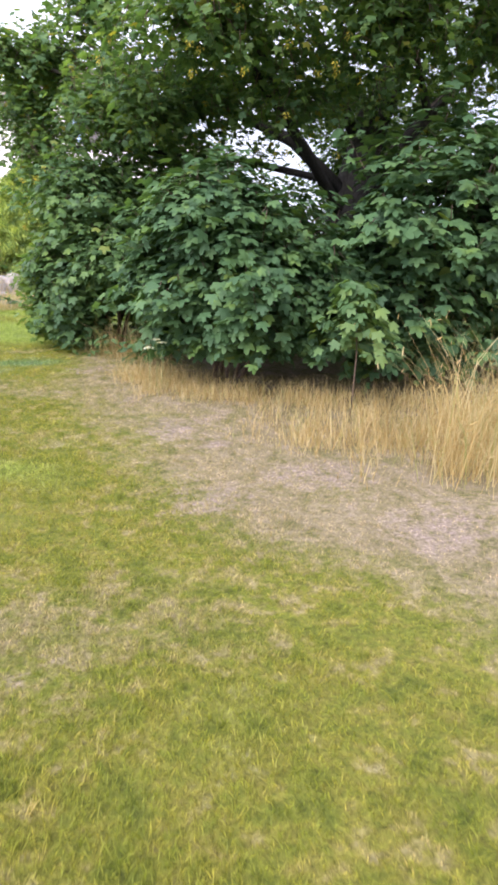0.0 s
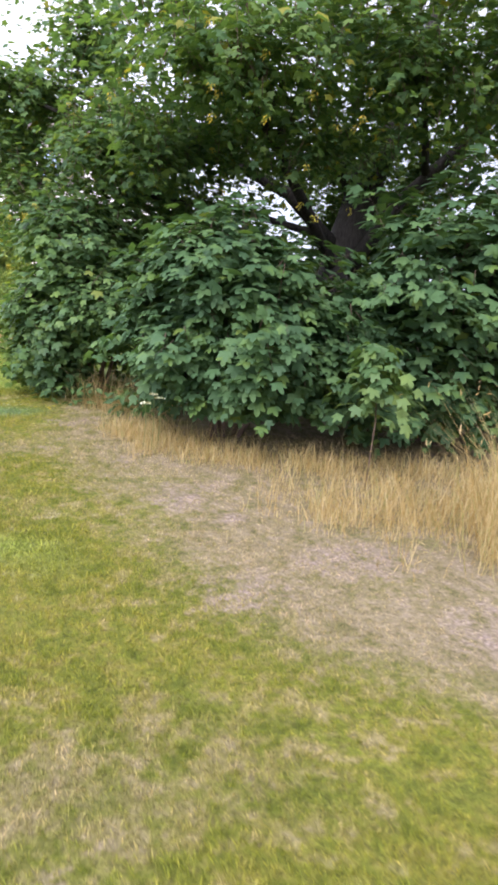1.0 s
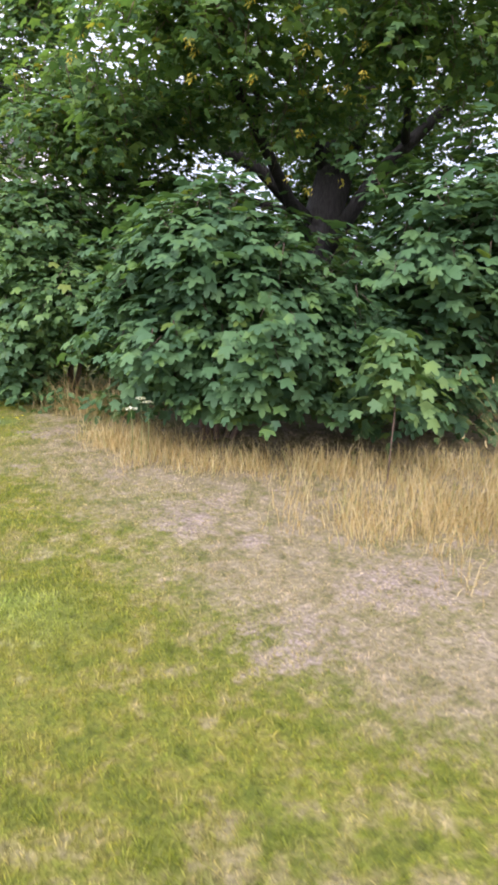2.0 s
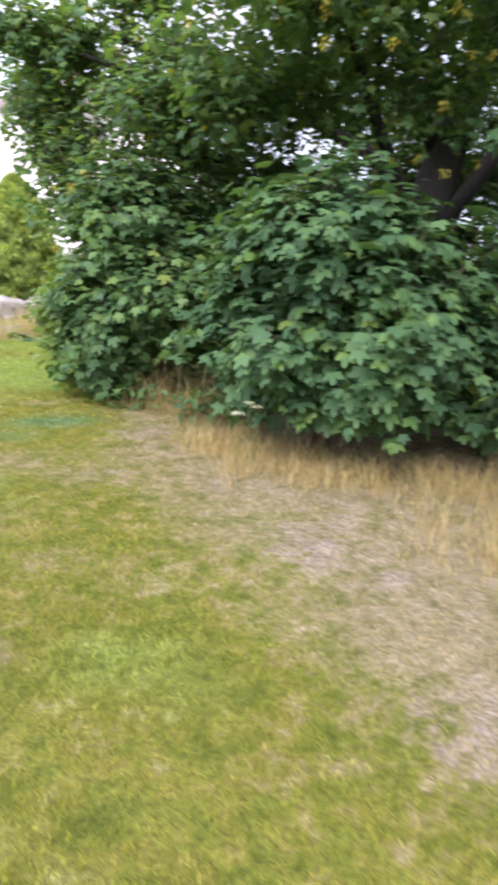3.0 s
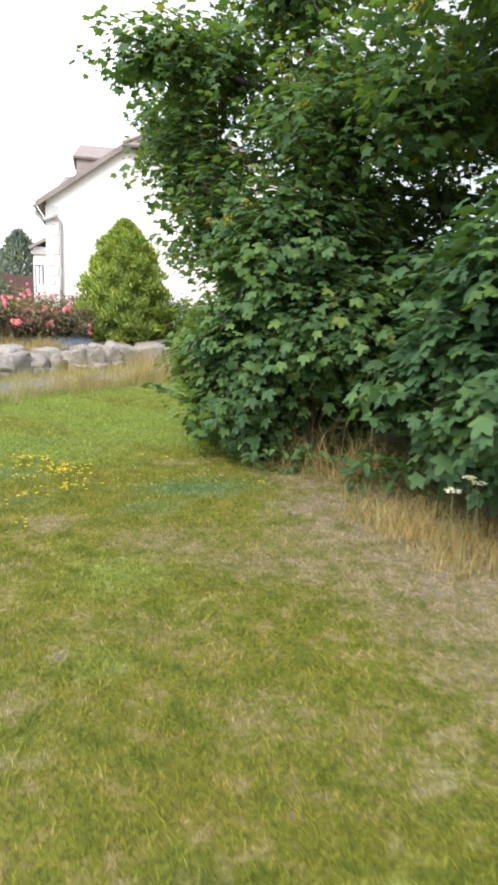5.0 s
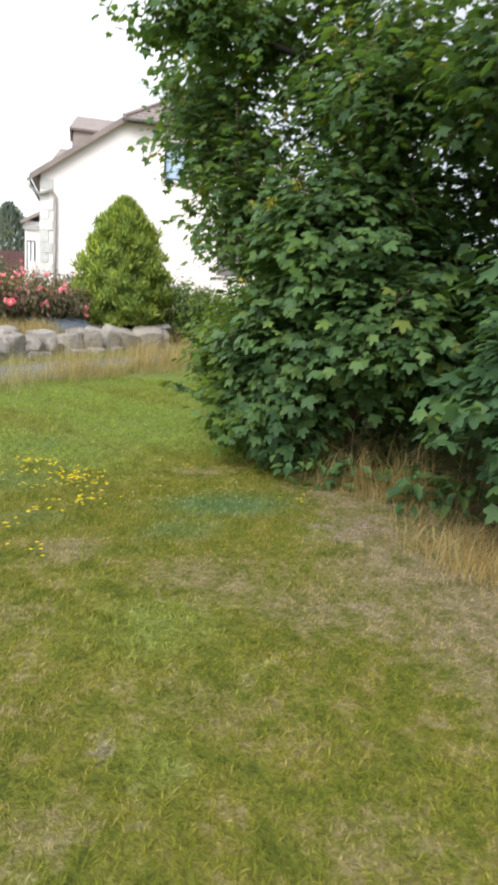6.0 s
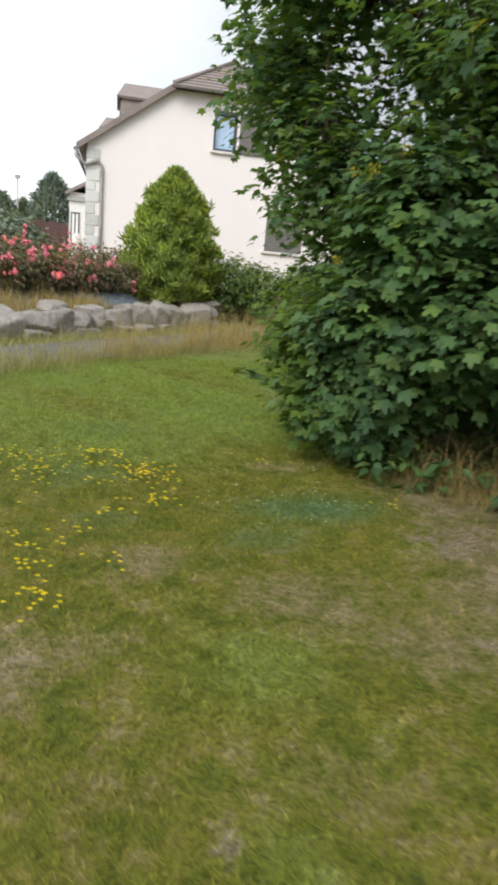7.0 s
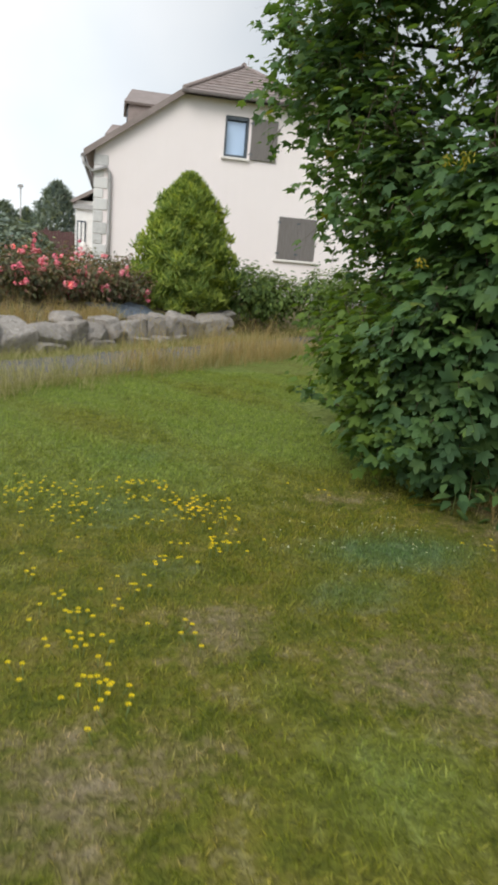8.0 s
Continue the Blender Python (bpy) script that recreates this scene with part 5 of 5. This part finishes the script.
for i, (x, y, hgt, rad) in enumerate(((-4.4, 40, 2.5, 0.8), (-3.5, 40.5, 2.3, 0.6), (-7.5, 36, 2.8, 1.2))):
    conifer("far_conifer", (x, y, 0.9), hgt, rad, 1600, 0.34, HAZED_LEAF, 410 + i, "dark distant conifer beyond the garden, paled by painted haze", None, "tree")


def fence():
    f = thing("fence", "dark red-brown timber fence behind the garden", "fence", (-2.6, 31.0, 0.85))
    for k in range(22):
        x = -1.1 + k * 0.13
        part("board", box(bmesh.new(), x, x + 0.12, 0, 0.025, 0, 1.35 + 0.02 * (k % 3), 0.004), FENCE, f)
    for x in (-1.1, 0.3, 1.6):
        part("post", box(bmesh.new(), x, x + 0.09, 0.03, 0.12, -0.2, 1.45, 0.006), FENCE, f)
    part("rail", box(bmesh.new(), -1.1, 1.75, 0.028, 0.06, 0.35, 0.45), FENCE, f)
    part("rail", box(bmesh.new(), -1.1, 1.75, 0.028, 0.06, 1.1, 1.2), FENCE, f)


fence()


def pole():
    p = thing("lamp_pole", "slim grey pole far beyond the garden", "pole", (-3.7, 40.0, 0.0))
    part("mast", tube(bmesh.new(), [(0, 0, -0.2), (0, 0, 2), (0, 0, 4.3)], [0.05, 0.04, 0.03], 7), ZINC, p)
    part("head", box(bmesh.new(), -0.12, 0.12, -0.05, 0.05, 4.25, 4.4, 0.01), ZINC, p)


pole()


def far_woods():
    """A low rim of distant woods all round."""
    rng = rng_for(431)
    n = 5200
    a = rng.uniform(0, 2 * math.pi, n)
    r = rng.uniform(150, 190, n)
    place = np.stack([np.cos(a) * r, 10 + np.sin(a) * r, rng.random(n) * (3.2 + 1.6 * np.sin(a * 7) + np.sin(a * 17)) - 1.5], 1)
    fr = frames_from(rng.normal(size=(n, 3)) + np.array([0, 0, 0.5]), rng.normal(size=(n, 3)))
    v, t = scatter(OVAL_SHAPE * np.array([1.6, 1, 1]), OVAL_TRIS, place, fr, rng.uniform(3.0, 6.0, n))
    # the woods share the leaf colour with haze painted in
    tagged(new("distant_woods", fast_mesh("distant_woods", v, t, HAZED_LEAF)), "low line of distant woods on the horizon, paled by painted haze", "woods", kind="stuff")


far_woods()


# ---------------------------------------------------------------- small flowers
def wildflower(mat, name, stem_h, head_r, rng, petals, label, category, group):
    """One short flowering plant: stems with ray-petalled heads."""
    t = thing(name, label, category, (0, 0, 0), group)
    for k in range(int(rng.integers(1, 4))):
        a, rr = rng.uniform(0, 6.28), rng.uniform(0.01, 0.09)
        h = stem_h * rng.uniform(0.75, 1.2)
        bx, by = math.cos(a) * rr, math.sin(a) * rr
        part("stem", tube(bmesh.new(), [(bx * 0.5, by * 0.5, -0.02), (bx, by, h)], [0.0018, 0.0014], 4), STEM, t)
        ang = np.linspace(0, 2 * math.pi, petals, endpoint=False)
        out = np.stack([np.cos(ang), np.sin(ang), 0.25 + 0 * ang], 1)
        fr = frames_from(np.stack([-0.2 * np.cos(ang), -0.2 * np.sin(ang), 1 + 0 * ang], 1), out)
        v, tr = scatter(OVAL_SHAPE, OVAL_TRIS, out * 0.002, fr, np.full(petals, head_r))
        f = part_mesh("flower", fast_mesh("flower", v, tr, mat), t)
        f.location = (bx, by, h)
    return t


def flowers():
    rng = rng_for(501)
    kinds = [wildflower(YELLOW, "yellow_wildflower", 0.056, 0.0112, rng, 9, "small yellow hawkbit flowers in the lawn", "flower", "yellow flowers in the lawn") for _ in range(5)]
    spots = [(-1.60, 9.35, 0.25, 0.2, 16), (-1.25, 9.0, 0.25, 0.22, 18), (-1.02, 9.4, 0.12, 0.06, 9), (-0.68, 8.92, 0.17, 0.28, 27), (-0.66, 8.35, 0.14, 0.05, 6), (-1.35, 7.65, 0.25, 0.22, 13), (-1.30, 7.22, 0.16, 0.12, 7), (-1.15, 8.1, 0.35, 0.2, 6), (-2.2, 9.2, 0.3, 0.4, 14), (-2.3, 7.9, 0.4, 0.4, 8)]
    first = True
    where = []
    for cx, cy, sx, sy, n in spots:
        for _ in range(int(n * 1.7)):
            where.append((cx + rng.normal() * sx * 0.75, cy + rng.normal() * sy * 0.75))
    where += [(0.84, 8.22), (0.88, 8.20), (0.80, 8.24), (0.0, 9.4), (0.25, 9.2)]
    for i, (x, y) in enumerate(where):
        k = kinds[i % 5]
        m4 = pose(x, y, gz(x, y), 0, 0, rng.uniform(0, 360))
        if i < 5:
            k.matrix_basis = m4
        else:
            copy_thing(k, m4)


flowers()


def white_umbel(x, y, h, seed):
    rng = rng_for(seed)
    t = thing("white_wildflower", "white flat-topped wildflower at the foot of the bush", "flower", (x, y, gz(x, y)), "white flowers under the bush")
    part("stem", tube(bmesh.new(), [(0, 0, -0.02), (0.01, 0, h * 0.6), (0, 0.01, h)], [0.003, 0.0022, 0.0015], 5), STEM, t)
    n = 44
    a, rr = rng.uniform(0, 6.28, n), 0.042 * np.sqrt(rng.random(n))
    place = np.stack([np.cos(a) * rr, np.sin(a) * rr, h + 0.01 - rr * rr * 3], 1)
    fr = frames_from(np.array([0, 0, 1.0]) + rng.normal(scale=0.4, size=(n, 3)), rng.normal(size=(n, 3)))
    v, tr = scatter(OVAL_SHAPE * np.array([1.6, 1, 1]), OVAL_TRIS, place, fr, np.full(n, 0.017))
    part_mesh("flower", fast_mesh("flower", v, tr, WHITE_PETAL), t)


def weed_clump(x, y, seed):
    """A low leafy weed at the edge of the thicket."""
    t = thing("leafy_weed", "low broad-leaved green weed at the thicket's edge", "weed", (x, y, gz(x, y)), "weeds at the thicket's edge")
    rng = rng_for(seed)
    me = fast_mesh("leaf", OVAL_SHAPE * np.array([1.1, 1, 1]), OVAL_TRIS, BUSH)
    for k in range(26):
        a, e = rng.uniform(0, 6.28), rng.uniform(0.1, 1.1)
        out = np.array([math.cos(a), math.sin(a), 0.0])
        fr = frames_from((out * 0.4 + np.array([0, 0, 1.0]) + rng.normal(scale=0.25, size=3))[None], (out + np.array([0, 0, 0.2]))[None])[0]
        size = rng.uniform(0.08, 0.15)
        ob = new("leaf", me)
        ob.parent = t
        ob.matrix_basis = Matrix(np.vstack([np.hstack([fr * size, (out * rng.uniform(0.01, 0.20) + np.array([0, 0, rng.uniform(0.03, 0.28)]))[:, None]]), [0, 0, 0, 1]]).tolist())
    part("stem", tube(bmesh.new(), [(0, 0, -0.02), (0.01, 0, 0.12), (0, 0.01, 0.24)], [0.004, 0.003, 0.002], 5), STEM, t)


for i, (x, y) in enumerate(((1.62, 7.95), (1.85, 7.75), (1.9, 8.35), (1.40, 8.45), (1.15, 8.55), (0.95, 8.75), (2.05, 8.1), (1.75, 8.4), (1.78, 8.1), (2.0, 7.85))):
    weed_clump(x, y, 600 + i)


def clover():
    rng = rng_for(531)
    kinds = [wildflower(WHITE_PETAL, "white_clover", 0.035, 0.0048, rng, 9, "tiny white clover heads in the green patch", "flower", "clover in the lawn") for _ in range(3)]
    for i in range(34):
        x, y = (0.25 + rng.normal() * 0.45, 8.5 + rng.normal() * 0.3) if i < 26 else (0.5 + rng.normal() * 0.3, 8.35 + rng.normal() * 0.2)
        m4 = pose(x, y, gz(x, y), 0, 0, rng.uniform(0, 360))
        if i < 3:
            kinds[i].matrix_basis = m4
        else:
            copy_thing(kinds[i % 3], m4)


clover()
white_umbel(1.52, 6.42, 0.52, 511)
white_umbel(1.57, 6.40, 0.49, 512)
white_umbel(1.46, 6.48, 0.43, 513)
